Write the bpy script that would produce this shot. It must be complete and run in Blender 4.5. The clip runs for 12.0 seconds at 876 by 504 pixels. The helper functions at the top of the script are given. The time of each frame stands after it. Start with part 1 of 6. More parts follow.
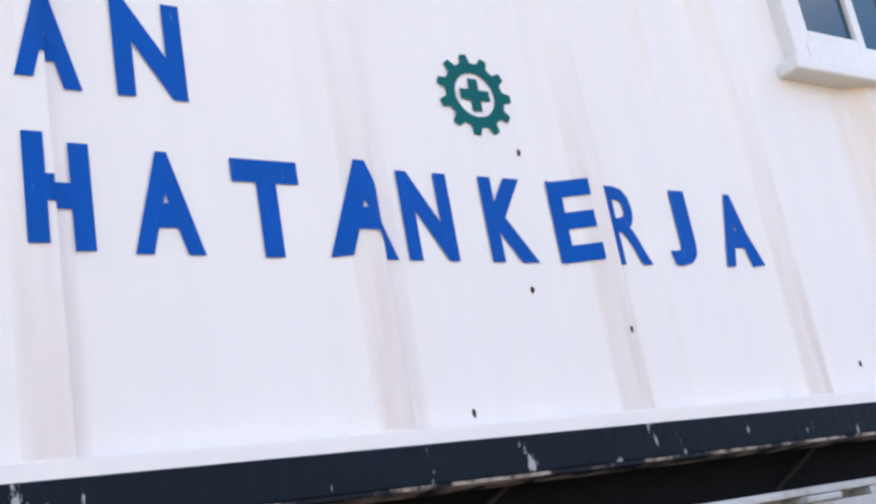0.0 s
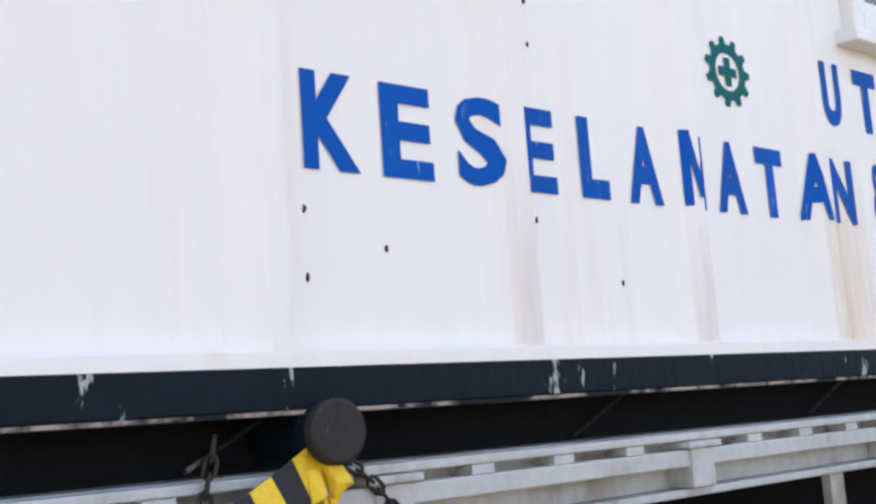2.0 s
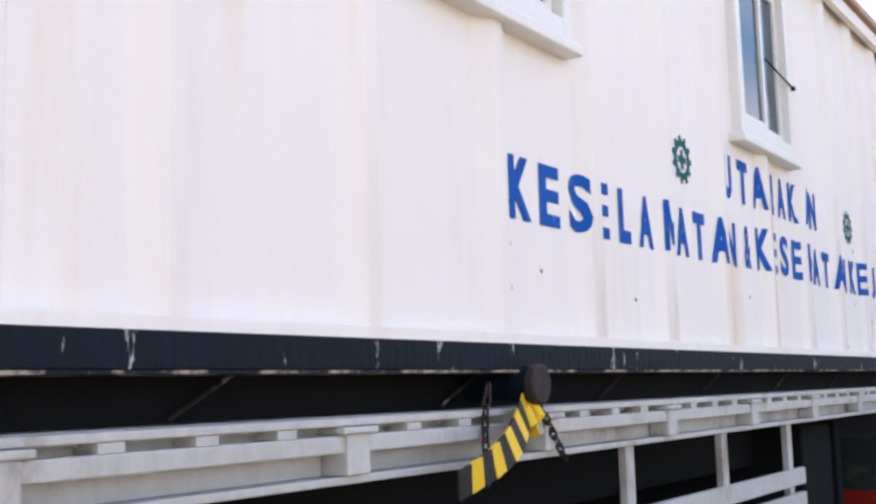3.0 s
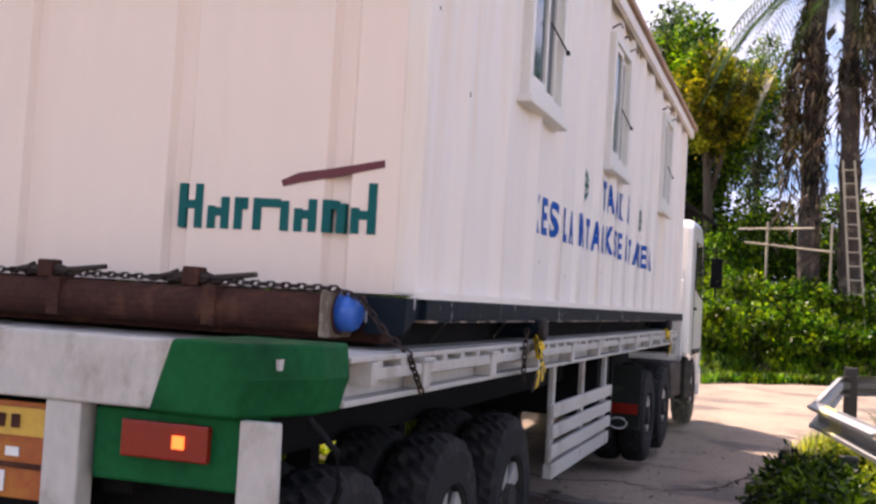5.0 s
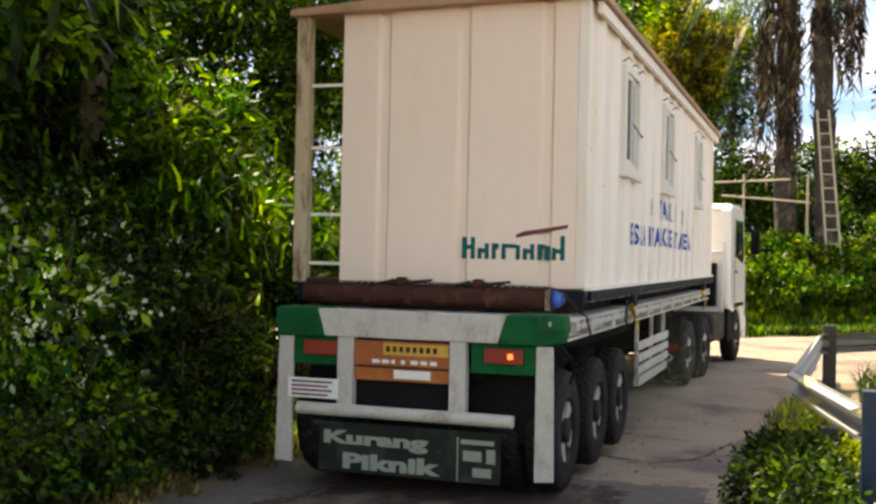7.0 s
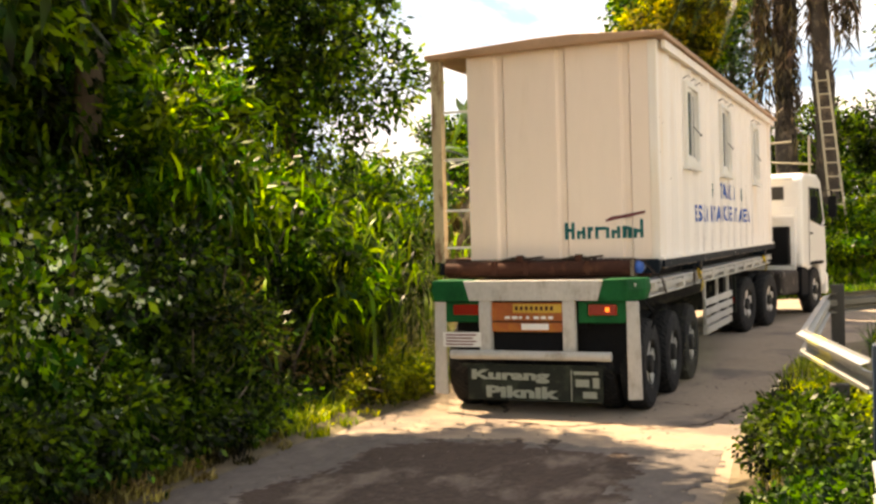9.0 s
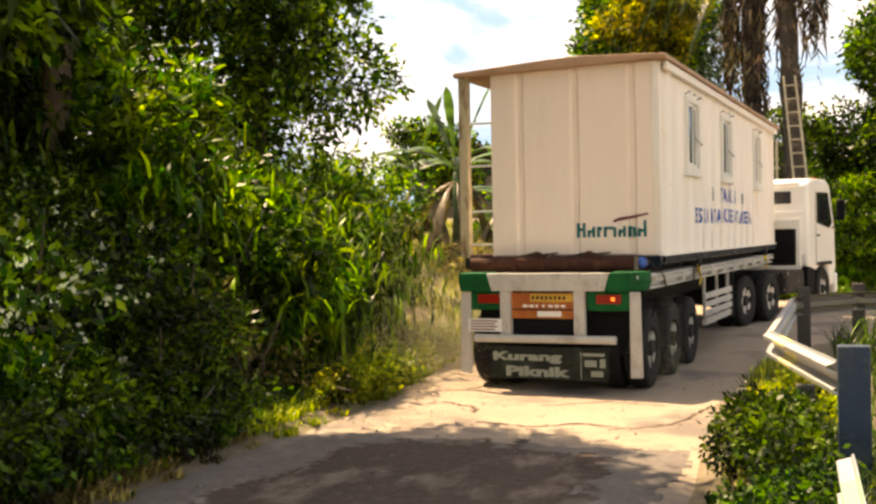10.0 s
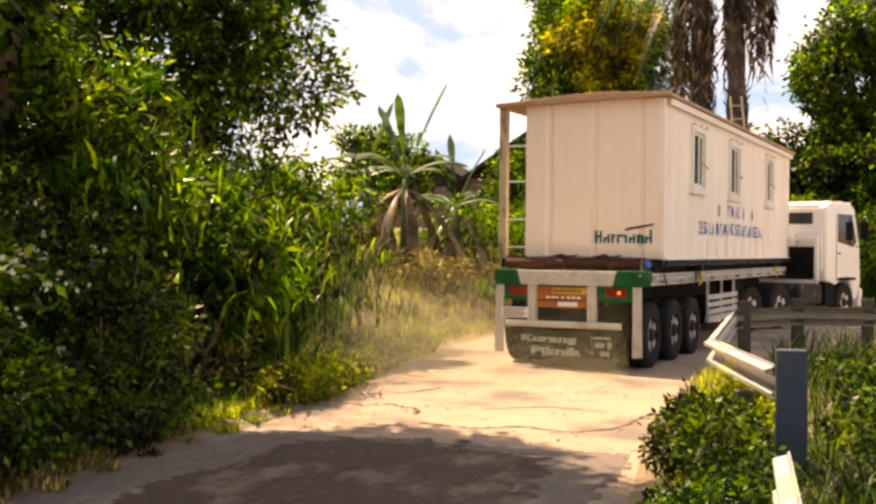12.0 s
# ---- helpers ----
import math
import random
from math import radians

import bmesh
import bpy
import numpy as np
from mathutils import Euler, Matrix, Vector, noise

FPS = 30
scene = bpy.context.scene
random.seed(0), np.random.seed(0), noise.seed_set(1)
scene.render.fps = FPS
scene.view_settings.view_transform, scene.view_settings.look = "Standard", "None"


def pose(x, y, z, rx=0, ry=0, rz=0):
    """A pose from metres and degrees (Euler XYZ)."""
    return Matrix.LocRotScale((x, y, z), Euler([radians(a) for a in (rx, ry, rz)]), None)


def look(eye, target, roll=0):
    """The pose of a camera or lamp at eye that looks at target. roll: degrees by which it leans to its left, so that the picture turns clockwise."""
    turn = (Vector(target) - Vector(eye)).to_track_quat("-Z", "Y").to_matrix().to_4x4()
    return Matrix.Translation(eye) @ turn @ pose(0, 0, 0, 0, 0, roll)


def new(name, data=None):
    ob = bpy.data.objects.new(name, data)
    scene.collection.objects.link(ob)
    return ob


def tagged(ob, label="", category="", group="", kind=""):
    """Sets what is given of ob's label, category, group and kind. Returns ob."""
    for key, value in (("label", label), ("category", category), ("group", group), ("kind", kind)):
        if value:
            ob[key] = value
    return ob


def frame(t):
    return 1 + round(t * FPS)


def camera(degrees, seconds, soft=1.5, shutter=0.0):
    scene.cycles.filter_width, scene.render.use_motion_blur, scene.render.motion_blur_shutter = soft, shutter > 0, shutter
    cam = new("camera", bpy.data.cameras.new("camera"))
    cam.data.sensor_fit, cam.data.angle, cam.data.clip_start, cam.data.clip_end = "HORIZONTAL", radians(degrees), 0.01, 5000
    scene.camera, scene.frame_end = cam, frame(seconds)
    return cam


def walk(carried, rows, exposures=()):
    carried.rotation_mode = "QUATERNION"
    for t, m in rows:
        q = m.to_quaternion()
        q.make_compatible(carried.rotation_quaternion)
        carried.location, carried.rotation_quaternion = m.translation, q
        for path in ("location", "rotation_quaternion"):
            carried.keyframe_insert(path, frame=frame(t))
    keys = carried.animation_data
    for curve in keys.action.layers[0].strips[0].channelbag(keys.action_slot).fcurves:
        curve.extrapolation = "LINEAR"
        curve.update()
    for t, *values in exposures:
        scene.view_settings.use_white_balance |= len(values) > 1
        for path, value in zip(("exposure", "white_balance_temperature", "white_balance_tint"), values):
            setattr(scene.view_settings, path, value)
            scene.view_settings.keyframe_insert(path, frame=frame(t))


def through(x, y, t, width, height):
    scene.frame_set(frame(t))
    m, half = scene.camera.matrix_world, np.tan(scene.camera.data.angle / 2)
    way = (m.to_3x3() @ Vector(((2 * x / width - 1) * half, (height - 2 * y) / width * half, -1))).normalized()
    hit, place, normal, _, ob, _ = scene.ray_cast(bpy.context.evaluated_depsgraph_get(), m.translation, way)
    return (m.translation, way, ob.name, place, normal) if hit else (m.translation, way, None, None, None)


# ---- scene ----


def aim(z, yaw, pitch, lean):
    a, p = radians(yaw), radians(pitch)
    return look((0, 0, z), (-math.sin(a) * math.cos(p), math.cos(a) * math.cos(p), z + math.sin(p)), lean)


cam = camera(43.1, 12.0, soft=2.7)
PATH = [  # seconds, height, yaw to the left, pitch, lean
    (0, 1.357, 53.65, 16.52, -10.42),
    (0.5, 1.383, 56.81, 15.56, -8.64),
    (1, 1.471, 59.53, 12.02, -4.69),
    (1.5, 1.506, 57.68, 10.57, -3.74),
    (2, 1.533, 49.53, 8.38, -4.07),
    (2.5, 1.533, 40.01, 7.00, -1.98),
    (3, 1.504, 33.92, 7.11, -1.61),
    (3.5, 1.518, 29.08, 5.41, -0.33),
    (5.5, 1.727, 18.24, 1.94, 3.64),
    (6, 1.812, 18.06, 1.05, 3.56),
    (6.5, 1.898, 18.05, 0.47, 2.41),
    (7, 1.934, 18.21, 0.18, 1.17),
    (9, 1.891, 18.44, -0.82, -1.53),
    (9.5, 1.843, 17.73, -0.74, -1.68),
    (10, 1.876, 16.89, -0.79, -1.12),
    (10.5, 1.926, 15.60, -0.64, -0.39),
    (11, 1.895, 14.46, -0.28, 0.25),
    (11.5, 1.832, 14.06, -0.09, 0.53),
    (12, 1.744, 14.15, -0.13, 0.53),
]
walk(cam, [(t, aim(z, yaw, pitch, lean)) for t, z, yaw, pitch, lean in PATH],
     exposures=[(0, 1.83, 6450, 15), (1.0, 1.83, 6550, 11), (2.0, 1.82, 6600, 12), (3.0, 1.82, 6850, 17), (3.5, 1.64, 6900, 15), (5.5, 1.26, 7500, 30), (7.0, 1.47, 8700, 12), (9.0, 1.68, 11200, 14), (10.0, 1.5, 11300, 15), (11.0, 1.46, 12000, 20), (12.0, 1.38, 12000, 24)])

# ---- light ----
SUN_ELEVATION, SUN_FROM = 60.0, (-0.85, 0.53)  # the sun stands to the left and ahead
world = bpy.data.worlds.new("sky")
scene.world = world
world.use_nodes = True
wn, wl = world.node_tree.nodes, world.node_tree.links
wn.clear()
sky = wn.new("ShaderNodeTexSky")
sky.sky_type, sky.sun_disc = "NISHITA", False
sky.sun_elevation, sky.sun_rotation = radians(SUN_ELEVATION), math.atan2(SUN_FROM[0], SUN_FROM[1])
sky.air_density, sky.dust_density = 1.0, 0.5
wcoord, wmap, wnoise, wramp = (wn.new("ShaderNode" + k) for k in ("TexCoord", "Mapping", "TexNoise", "ValToRGB"))
wmap.inputs["Scale"].default_value = (1.0, 1.0, 2.6)
wnoise.inputs["Scale"].default_value, wnoise.inputs["Detail"].default_value = 2.2, 7
wramp.color_ramp.elements[0].position, wramp.color_ramp.elements[1].position = 0.50, 0.70
wmix, wbg, wout = wn.new("ShaderNodeMixRGB"), wn.new("ShaderNodeBackground"), wn.new("ShaderNodeOutputWorld")
wmix.inputs["Color2"].default_value = (7.6, 7.7, 8.0, 1)
wl.new(wcoord.outputs["Generated"], wmap.inputs["Vector"])
wl.new(wmap.outputs["Vector"], wnoise.inputs["Vector"])
wl.new(wnoise.outputs["Fac"], wramp.inputs["Fac"])
wl.new(wramp.outputs["Color"], wmix.inputs["Fac"])
wl.new(sky.outputs["Color"], wmix.inputs["Color1"])
wl.new(wmix.outputs["Color"], wbg.inputs["Color"])
wbg.inputs["Strength"].default_value = 0.125
wl.new(wbg.outputs["Background"], wout.inputs["Surface"])
sun_data = bpy.data.lights.new("sun", "SUN")
sun_data.energy, sun_data.angle, sun_data.color = 4.5, radians(0.6), (1.0, 0.93, 0.82)
sun = new("sun", sun_data)
_c = math.cos(radians(SUN_ELEVATION)) / math.hypot(*SUN_FROM)
sun.matrix_world = look((SUN_FROM[0] * _c * 60, SUN_FROM[1] * _c * 60, 60 * math.sin(radians(SUN_ELEVATION))), (0, 0, 0))


# ---- materials ----
def material(name, colour, rough=0.6, metal=0.0, spread=0.15, scale=8.0, bump=0.15, stain=None, stain_at=(0.56, 0.7),
             stain_scale=2.5, stretch=(1, 1, 1), coat=0.0, per_object=0.0, shine=0.5):
    """A surface with fine grain and, over it, larger stains."""
    m = bpy.data.materials.new(name)
    m.use_nodes = True
    n, l = m.node_tree.nodes, m.node_tree.links
    b = n["Principled BSDF"]
    b.inputs["Roughness"].default_value, b.inputs["Metallic"].default_value = rough, metal
    b.inputs["Coat Weight"].default_value, b.inputs["Specular IOR Level"].default_value = coat, shine
    co, mp = n.new("ShaderNodeTexCoord"), n.new("ShaderNodeMapping")
    mp.inputs["Scale"].default_value = stretch
    l.new(co.outputs["Object"], mp.inputs["Vector"])
    grain, big = n.new("ShaderNodeTexNoise"), n.new("ShaderNodeTexNoise")
    grain.inputs["Scale"].default_value, grain.inputs["Detail"].default_value = scale * 6, 5
    big.inputs["Scale"].default_value, big.inputs["Detail"].default_value = scale * 0.35, 4
    for t in (grain, big):
        l.new(mp.outputs["Vector"], t.inputs["Vector"])
    add = n.new("ShaderNodeMath")
    add.operation = "ADD"
    l.new(grain.outputs["Fac"], add.inputs[0])
    l.new(big.outputs["Fac"], add.inputs[1])
    rng = n.new("ShaderNodeMapRange")
    rng.inputs["From Min"].default_value, rng.inputs["From Max"].default_value = 0.6, 1.4
    rng.inputs["To Min"].default_value, rng.inputs["To Max"].default_value = 1 - spread, 1 + spread
    l.new(add.outputs["Value"], rng.inputs["Value"])
    value = n.new("ShaderNodeHueSaturation")
    value.inputs["Color"].default_value = (*colour, 1)
    l.new(rng.outputs["Result"], value.inputs["Value"])
    out = value.outputs["Color"]
    if per_object:
        info, hue = n.new("ShaderNodeObjectInfo"), n.new("ShaderNodeHueSaturation")
        r2 = n.new("ShaderNodeMapRange")
        r2.inputs["To Min"].default_value, r2.inputs["To Max"].default_value = 1 - per_object, 1 + per_object
        l.new(info.outputs["Random"], r2.inputs["Value"])
        l.new(r2.outputs["Result"], hue.inputs["Value"])
        l.new(out, hue.inputs["Color"])
        out = hue.outputs["Color"]
    if stain:
        st, ramp, mix = n.new("ShaderNodeTexNoise"), n.new("ShaderNodeValToRGB"), n.new("ShaderNodeMixRGB")
        st.inputs["Scale"].default_value, st.inputs["Detail"].default_value = stain_scale, 8
        st.inputs["Roughness"].default_value = 0.65
        l.new(mp.outputs["Vector"], st.inputs["Vector"])
        ramp.color_ramp.elements[0].position, ramp.color_ramp.elements[1].position = stain_at
        l.new(st.outputs["Fac"], ramp.inputs["Fac"])
        l.new(ramp.outputs["Color"], mix.inputs["Fac"])
        l.new(out, mix.inputs["Color1"])
        mix.inputs["Color2"].default_value = (*stain, 1)
        out = mix.outputs["Color"]
    l.new(out, b.inputs["Base Color"])
    if bump:
        bp = n.new("ShaderNodeBump")
        bp.inputs["Strength"].default_value, bp.inputs["Distance"].default_value = bump, 0.02
        l.new(grain.outputs["Fac"], bp.inputs["Height"])
        l.new(bp.outputs["Normal"], b.inputs["Normal"])
    return m


def leaf_material(name, dark, light, through=0.35, rough=0.4):
    """Leaves: every blade its own green, and light shines through."""
    m = bpy.data.materials.new(name)
    m.use_nodes = True
    n, l = m.node_tree.nodes, m.node_tree.links
    b, out = n["Principled BSDF"], n["Material Output"]
    geo, ramp = n.new("ShaderNodeNewGeometry"), n.new("ShaderNodeValToRGB")
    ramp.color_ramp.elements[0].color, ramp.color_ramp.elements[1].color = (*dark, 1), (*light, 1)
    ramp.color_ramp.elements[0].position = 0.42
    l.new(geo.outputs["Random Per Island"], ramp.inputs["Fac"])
    # whole twigs differ too: some yellower; lit and shaded clumps are put into the colour
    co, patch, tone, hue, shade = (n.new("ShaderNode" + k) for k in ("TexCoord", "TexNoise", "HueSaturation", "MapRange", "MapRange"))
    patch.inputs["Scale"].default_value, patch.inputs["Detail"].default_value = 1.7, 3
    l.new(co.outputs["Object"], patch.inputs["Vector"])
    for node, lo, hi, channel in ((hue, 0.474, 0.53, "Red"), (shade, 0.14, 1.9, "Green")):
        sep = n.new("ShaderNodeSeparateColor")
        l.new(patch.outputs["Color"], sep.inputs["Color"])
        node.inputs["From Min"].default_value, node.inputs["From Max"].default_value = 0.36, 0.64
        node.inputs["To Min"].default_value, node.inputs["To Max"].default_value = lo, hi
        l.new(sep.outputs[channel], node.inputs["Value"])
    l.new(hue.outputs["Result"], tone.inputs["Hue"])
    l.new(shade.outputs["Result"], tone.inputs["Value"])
    l.new(ramp.outputs["Color"], tone.inputs["Color"])
    l.new(tone.outputs["Color"], b.inputs["Base Color"])
    b.inputs["Roughness"].default_value = rough
    b.inputs["Specular IOR Level"].default_value = 0.16
    tr, mix = n.new("ShaderNodeBsdfTranslucent"), n.new("ShaderNodeMixShader")
    warm = n.new("ShaderNodeMixRGB")
    warm.blend_type, warm.inputs["Fac"].default_value = "MULTIPLY", 1.0
    warm.inputs["Color2"].default_value = (1.5, 1.7, 0.4, 1)
    l.new(tone.outputs["Color"], warm.inputs["Color1"])
    l.new(warm.outputs["Color"], tr.inputs["Color"])
    mix.inputs["Fac"].default_value = through
    l.new(b.outputs["BSDF"], mix.inputs[1])
    l.new(tr.outputs["BSDF"], mix.inputs[2])
    l.new(mix.outputs["Shader"], out.inputs["Surface"])
    return m


def glass_material(name, tint, rough, shine):
    m = bpy.data.materials.new(name)
    m.use_nodes = True
    b = m.node_tree.nodes["Principled BSDF"]
    b.inputs["Base Color"].default_value = (*tint, 1)
    b.inputs["Roughness"].default_value, b.inputs["Specular IOR Level"].default_value = rough, shine
    return m


def glow_material(name, colour, strength):
    m = material(name, colour, 0.3)
    b = m.node_tree.nodes["Principled BSDF"]
    b.inputs["Emission Color"].default_value, b.inputs["Emission Strength"].default_value = (*colour, 1), strength
    return m


CABIN = material("cabin_paint", (0.80, 0.745, 0.70), 0.5, 0, 0.035, 2.0, 0.02, (0.72, 0.53, 0.34), (0.54, 0.90), 2.6, (1, 1, 0.10), shine=0.3)
CABIN_REAR = material("cabin_rear_paint", (0.83, 0.69, 0.60), 0.5, 0, 0.03, 1.6, 0.02, (0.66, 0.50, 0.38), (0.54, 0.9), 1.3, (1, 1, 0.22), shine=0.3)
POST = material("worn_post_paint", (0.46, 0.38, 0.25), 0.6, 0, 0.14, 5, 0.15, (0.17, 0.09, 0.045), (0.52, 0.64), 6.0, (1, 1, 0.35))
ROOF = material("roof_sheet", (0.40, 0.235, 0.145), 0.6, 0, 0.15, 4, 0.15, (0.30, 0.17, 0.09), (0.5, 0.7), 1.5)
SKID = material("skid_paint", (0.002, 0.007, 0.013), 0.6, 0, 0.3, 6, 0.2, (0.36, 0.36, 0.36), (0.63, 0.66), 15.0, (1, 1, 0.35), shine=0.15)
RUST = material("rusty_steel", (0.055, 0.020, 0.014), 0.8, 0.0, 0.35, 7, 0.4, (0.13, 0.055, 0.03), (0.55, 0.72), 5.0, shine=0.2)
LIP = material("worn_edge", (0.010, 0.012, 0.016), 0.7, 0, 0.3, 8, 0.2, (0.34, 0.27, 0.22), (0.46, 0.56), 7.0, shine=0.15)
# Near-black steel; under the load it also stands for deep shade
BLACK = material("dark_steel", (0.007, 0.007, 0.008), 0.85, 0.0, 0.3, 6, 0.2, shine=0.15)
CHAIN = material("chain_steel", (0.05, 0.035, 0.03), 0.6, 0.7, 0.3, 20, 0.3)
TRAILER = material("trailer_paint", (0.46, 0.445, 0.42), 0.5, 0, 0.16, 5, 0.15, (0.22, 0.17, 0.12), (0.54, 0.74), 4.0, (1, 1, 0.6))
GREEN = material("green_paint", (0.0004, 0.088, 0.028), 0.6, 0, 0.25, 5, 0.1, (0.001, 0.040, 0.014), (0.46, 0.7), 3.0, shine=0.08)
BLUE = material("blue_lettering", (0.0005, 0.078, 0.36), 0.6, 0, 0.1, 8, 0.05, (0.22, 0.34, 0.60), (0.65, 0.70), 16.0, (1, 3, 0.4), shine=0.1)
TEAL = material("teal_lettering", (0.001, 0.105, 0.105), 0.6, 0, 0.1, 8, 0.05, shine=0.1)
MAROON = material("maroon_paint", (0.12, 0.014, 0.022), 0.5, 0, 0.1, 8, 0.05)
BLUECAP = material("blue_cap_paint", (0.02, 0.12, 0.46), 0.3, 0, 0.12, 8, 0.1, (0.5, 0.5, 0.52), (0.57, 0.62), 7.0)
FRAME = material("window_frame_paint", (0.72, 0.70, 0.66), 0.4, 0, 0.06, 6, 0.05)
PANE = glass_material("window_glass", (0.012, 0.045, 0.07), 0.06, 0.4)
DARKGLASS = glass_material("cab_glass", (0.012, 0.014, 0.016), 0.05, 0.5)
TYRE = material("tyre_rubber", (0.012, 0.012, 0.013), 0.85, 0, 0.25, 10, 0.3, (0.06, 0.052, 0.045), (0.55, 0.8), 5.0, shine=0.25)
DISH = material("rim_dish", (0.022, 0.022, 0.022), 0.7, 0.1, 0.3, 8, 0.2, (0.06, 0.05, 0.04), (0.5, 0.75), 6.0, shine=0.2)
RIM = material("rim_steel", (0.52, 0.51, 0.49), 0.4, 0.3, 0.2, 8, 0.15, (0.10, 0.08, 0.06), (0.5, 0.75), 6.0)
SCUFFED = material("scuffed_plate", (0.030, 0.024, 0.022), 0.7, 0.2, 0.3, 8, 0.3, (0.28, 0.25, 0.21), (0.58, 0.66), 12.0, (1, 1, 0.4), shine=0.3)
BRACKET = material("worn_bracket", (0.15, 0.11, 0.075), 0.75, 0.1, 0.3, 8, 0.3, (0.34, 0.30, 0.24), (0.54, 0.66), 9.0, (1, 1, 0.5), shine=0.3)
ORANGE = material("orange_panel", (0.36, 0.085, 0.016), 0.5, 0, 0.2, 6, 0.1, (0.44, 0.17, 0.02), (0.48, 0.68), 4.0)
YELLOW = material("yellow_webbing", (0.78, 0.50, 0.02), 0.7, 0, 0.1, 12, 0.3)
WEBBLACK = material("black_webbing", (0.015, 0.014, 0.012), 0.8, 0, 0.1, 12, 0.3)
RED = material("red_lens", (0.22, 0.012, 0.006), 0.25, 0, 0.1, 10, 0.05)
LAMP_ON = glow_material("lit_lamp", (1.0, 0.16, 0.03), 1.1)
WHITE = material("white_paint", (0.72, 0.72, 0.72), 0.45, 0, 0.08, 8, 0.05)
FLAP = material("rubber_flap", (0.014, 0.018, 0.015), 0.8, 0, 0.2, 6, 0.2, (0.05, 0.065, 0.045), (0.5, 0.75), 4, shine=0.2)
FLAPTEXT = material("faded_lettering", (0.25, 0.28, 0.24), 0.7, 0, 0.15, 10, 0.1)
CABWHITE = material("cab_paint", (0.78, 0.77, 0.75), 0.3, 0, 0.04, 3, 0.02, coat=0.5)
RAILMAT = material("galvanised_rail", (0.40, 0.41, 0.42), 0.42, 0.55, 0.1, 6, 0.1, (0.34, 0.30, 0.22), (0.55, 0.8), 4.0)
# Duller rail copy: shade on the far lengths is put into its colour
RAILSHADED = material("shaded_rail", (0.15, 0.135, 0.11), 0.7, 0.2, 0.25, 5, 0.2, (0.26, 0.22, 0.16), (0.5, 0.75), 3.0)
POSTOLD = material("weathered_post", (0.055, 0.048, 0.04), 0.8, 0, 0.25, 5, 0.2)
RAILGREEN = material("rail_band_paint", (0.20, 0.30, 0.22), 0.55, 0, 0.15, 6, 0.1)
RAILYELLOW = material("rail_yellow_paint", (0.66, 0.62, 0.30), 0.55, 0, 0.15, 6, 0.1)
POSTBLUE = material("steel_post", (0.007, 0.026, 0.060), 0.55, 0.1, 0.15, 4, 0.1, (0.06, 0.07, 0.06), (0.5, 0.8), 3.0)
WOOD = material("bleached_wood", (0.42, 0.36, 0.26), 0.8, 0, 0.2, 8, 0.3)
BARK = material("bark", (0.10, 0.075, 0.055), 0.9, 0, 0.35, 4, 0.6, (0.20, 0.17, 0.13), (0.5, 0.75), 3.0, (1, 1, 0.35))
PALMBARK = material("palm_bark", (0.045, 0.034, 0.028), 0.95, 0, 0.4, 4, 0.8, (0.20, 0.15, 0.11), (0.5, 0.7), 3.0)
DEADFROND = leaf_material("dead_fronds", (0.035, 0.025, 0.018), (0.20, 0.14, 0.09), 0.2)
FROND = leaf_material("palm_fronds", (0.03, 0.06, 0.03), (0.10, 0.14, 0.09), 0.25)
BANANA = leaf_material("banana_leaves", (0.03, 0.065, 0.03), (0.085, 0.125, 0.055), 0.3)
# Darkened green: shade is put into the leaf colour
LEAF_SHADED = leaf_material("shaded_leaves", (0.004, 0.013, 0.002), (0.082, 0.145, 0.010), 0.36)
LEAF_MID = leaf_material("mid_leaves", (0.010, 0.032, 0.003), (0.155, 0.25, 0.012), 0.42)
# Lighter green: sunlight is put into the leaf colour
LEAF_SUNLIT = leaf_material("sunlit_leaves", (0.014, 0.048, 0.003), (0.20, 0.30, 0.012), 0.44)
LEAF_YELLOW = leaf_material("yellow_leaves", (0.10, 0.13, 0.010), (0.44, 0.42, 0.035), 0.4)
LEAF_GOLD = leaf_material("golden_leaves", (0.11, 0.11, 0.010), (0.46, 0.36, 0.030), 0.4)
LEAF_DRY = leaf_material("dry_leaves", (0.09, 0.065, 0.025), (0.32, 0.25, 0.10), 0.3)
LEAF_STRAW = leaf_material("straw_grass", (0.17, 0.16, 0.05), (0.46, 0.42, 0.16), 0.3)
# Pale bluish green puts distance haze into the far trees' leaves
LEAF_HAZED = leaf_material("hazed_leaves", (0.05, 0.09, 0.06), (0.16, 0.22, 0.13), 0.35)
FLOWER = leaf_material("white_flowers", (0.45, 0.46, 0.40), (0.70, 0.70, 0.62), 0.3)
SOIL = material("soil", (0.17, 0.13, 0.085), 0.95, 0, 0.3, 1.2, 0.5, (0.09, 0.085, 0.035), (0.48, 0.68), 0.6)
ROADMAT = material("worn_road", (0.31, 0.24, 0.185), 0.9, 0, 0.18, 2.0, 0.6, (0.16, 0.13, 0.115), (0.50, 0.62), 0.6, shine=0.25)
# Worn grey asphalt, darkened to carry the trees' shade in its colour
SHADED_ASPHALT = material("shaded_grey_asphalt", (0.135, 0.115, 0.105), 0.9, 0, 0.3, 2.5, 0.6, (0.24, 0.20, 0.175), (0.52, 0.66), 1.1, (1, 0.45, 1), shine=0.2)
STONE = material("loose_stones", (0.19, 0.155, 0.13), 0.9, 0, 0.3, 9.0, 0.4, shine=0.2)
PATCH = material("asphalt_patch", (0.070, 0.048, 0.039), 0.9, 0, 0.4, 3.0, 0.8, (0.17, 0.13, 0.105), (0.52, 0.63), 1.6, (1, 0.5, 1), shine=0.2)
DUST = material("road_dust", (0.62, 0.58, 0.38), 0.95, 0, 0.1, 1.0, 0, shine=0.1)
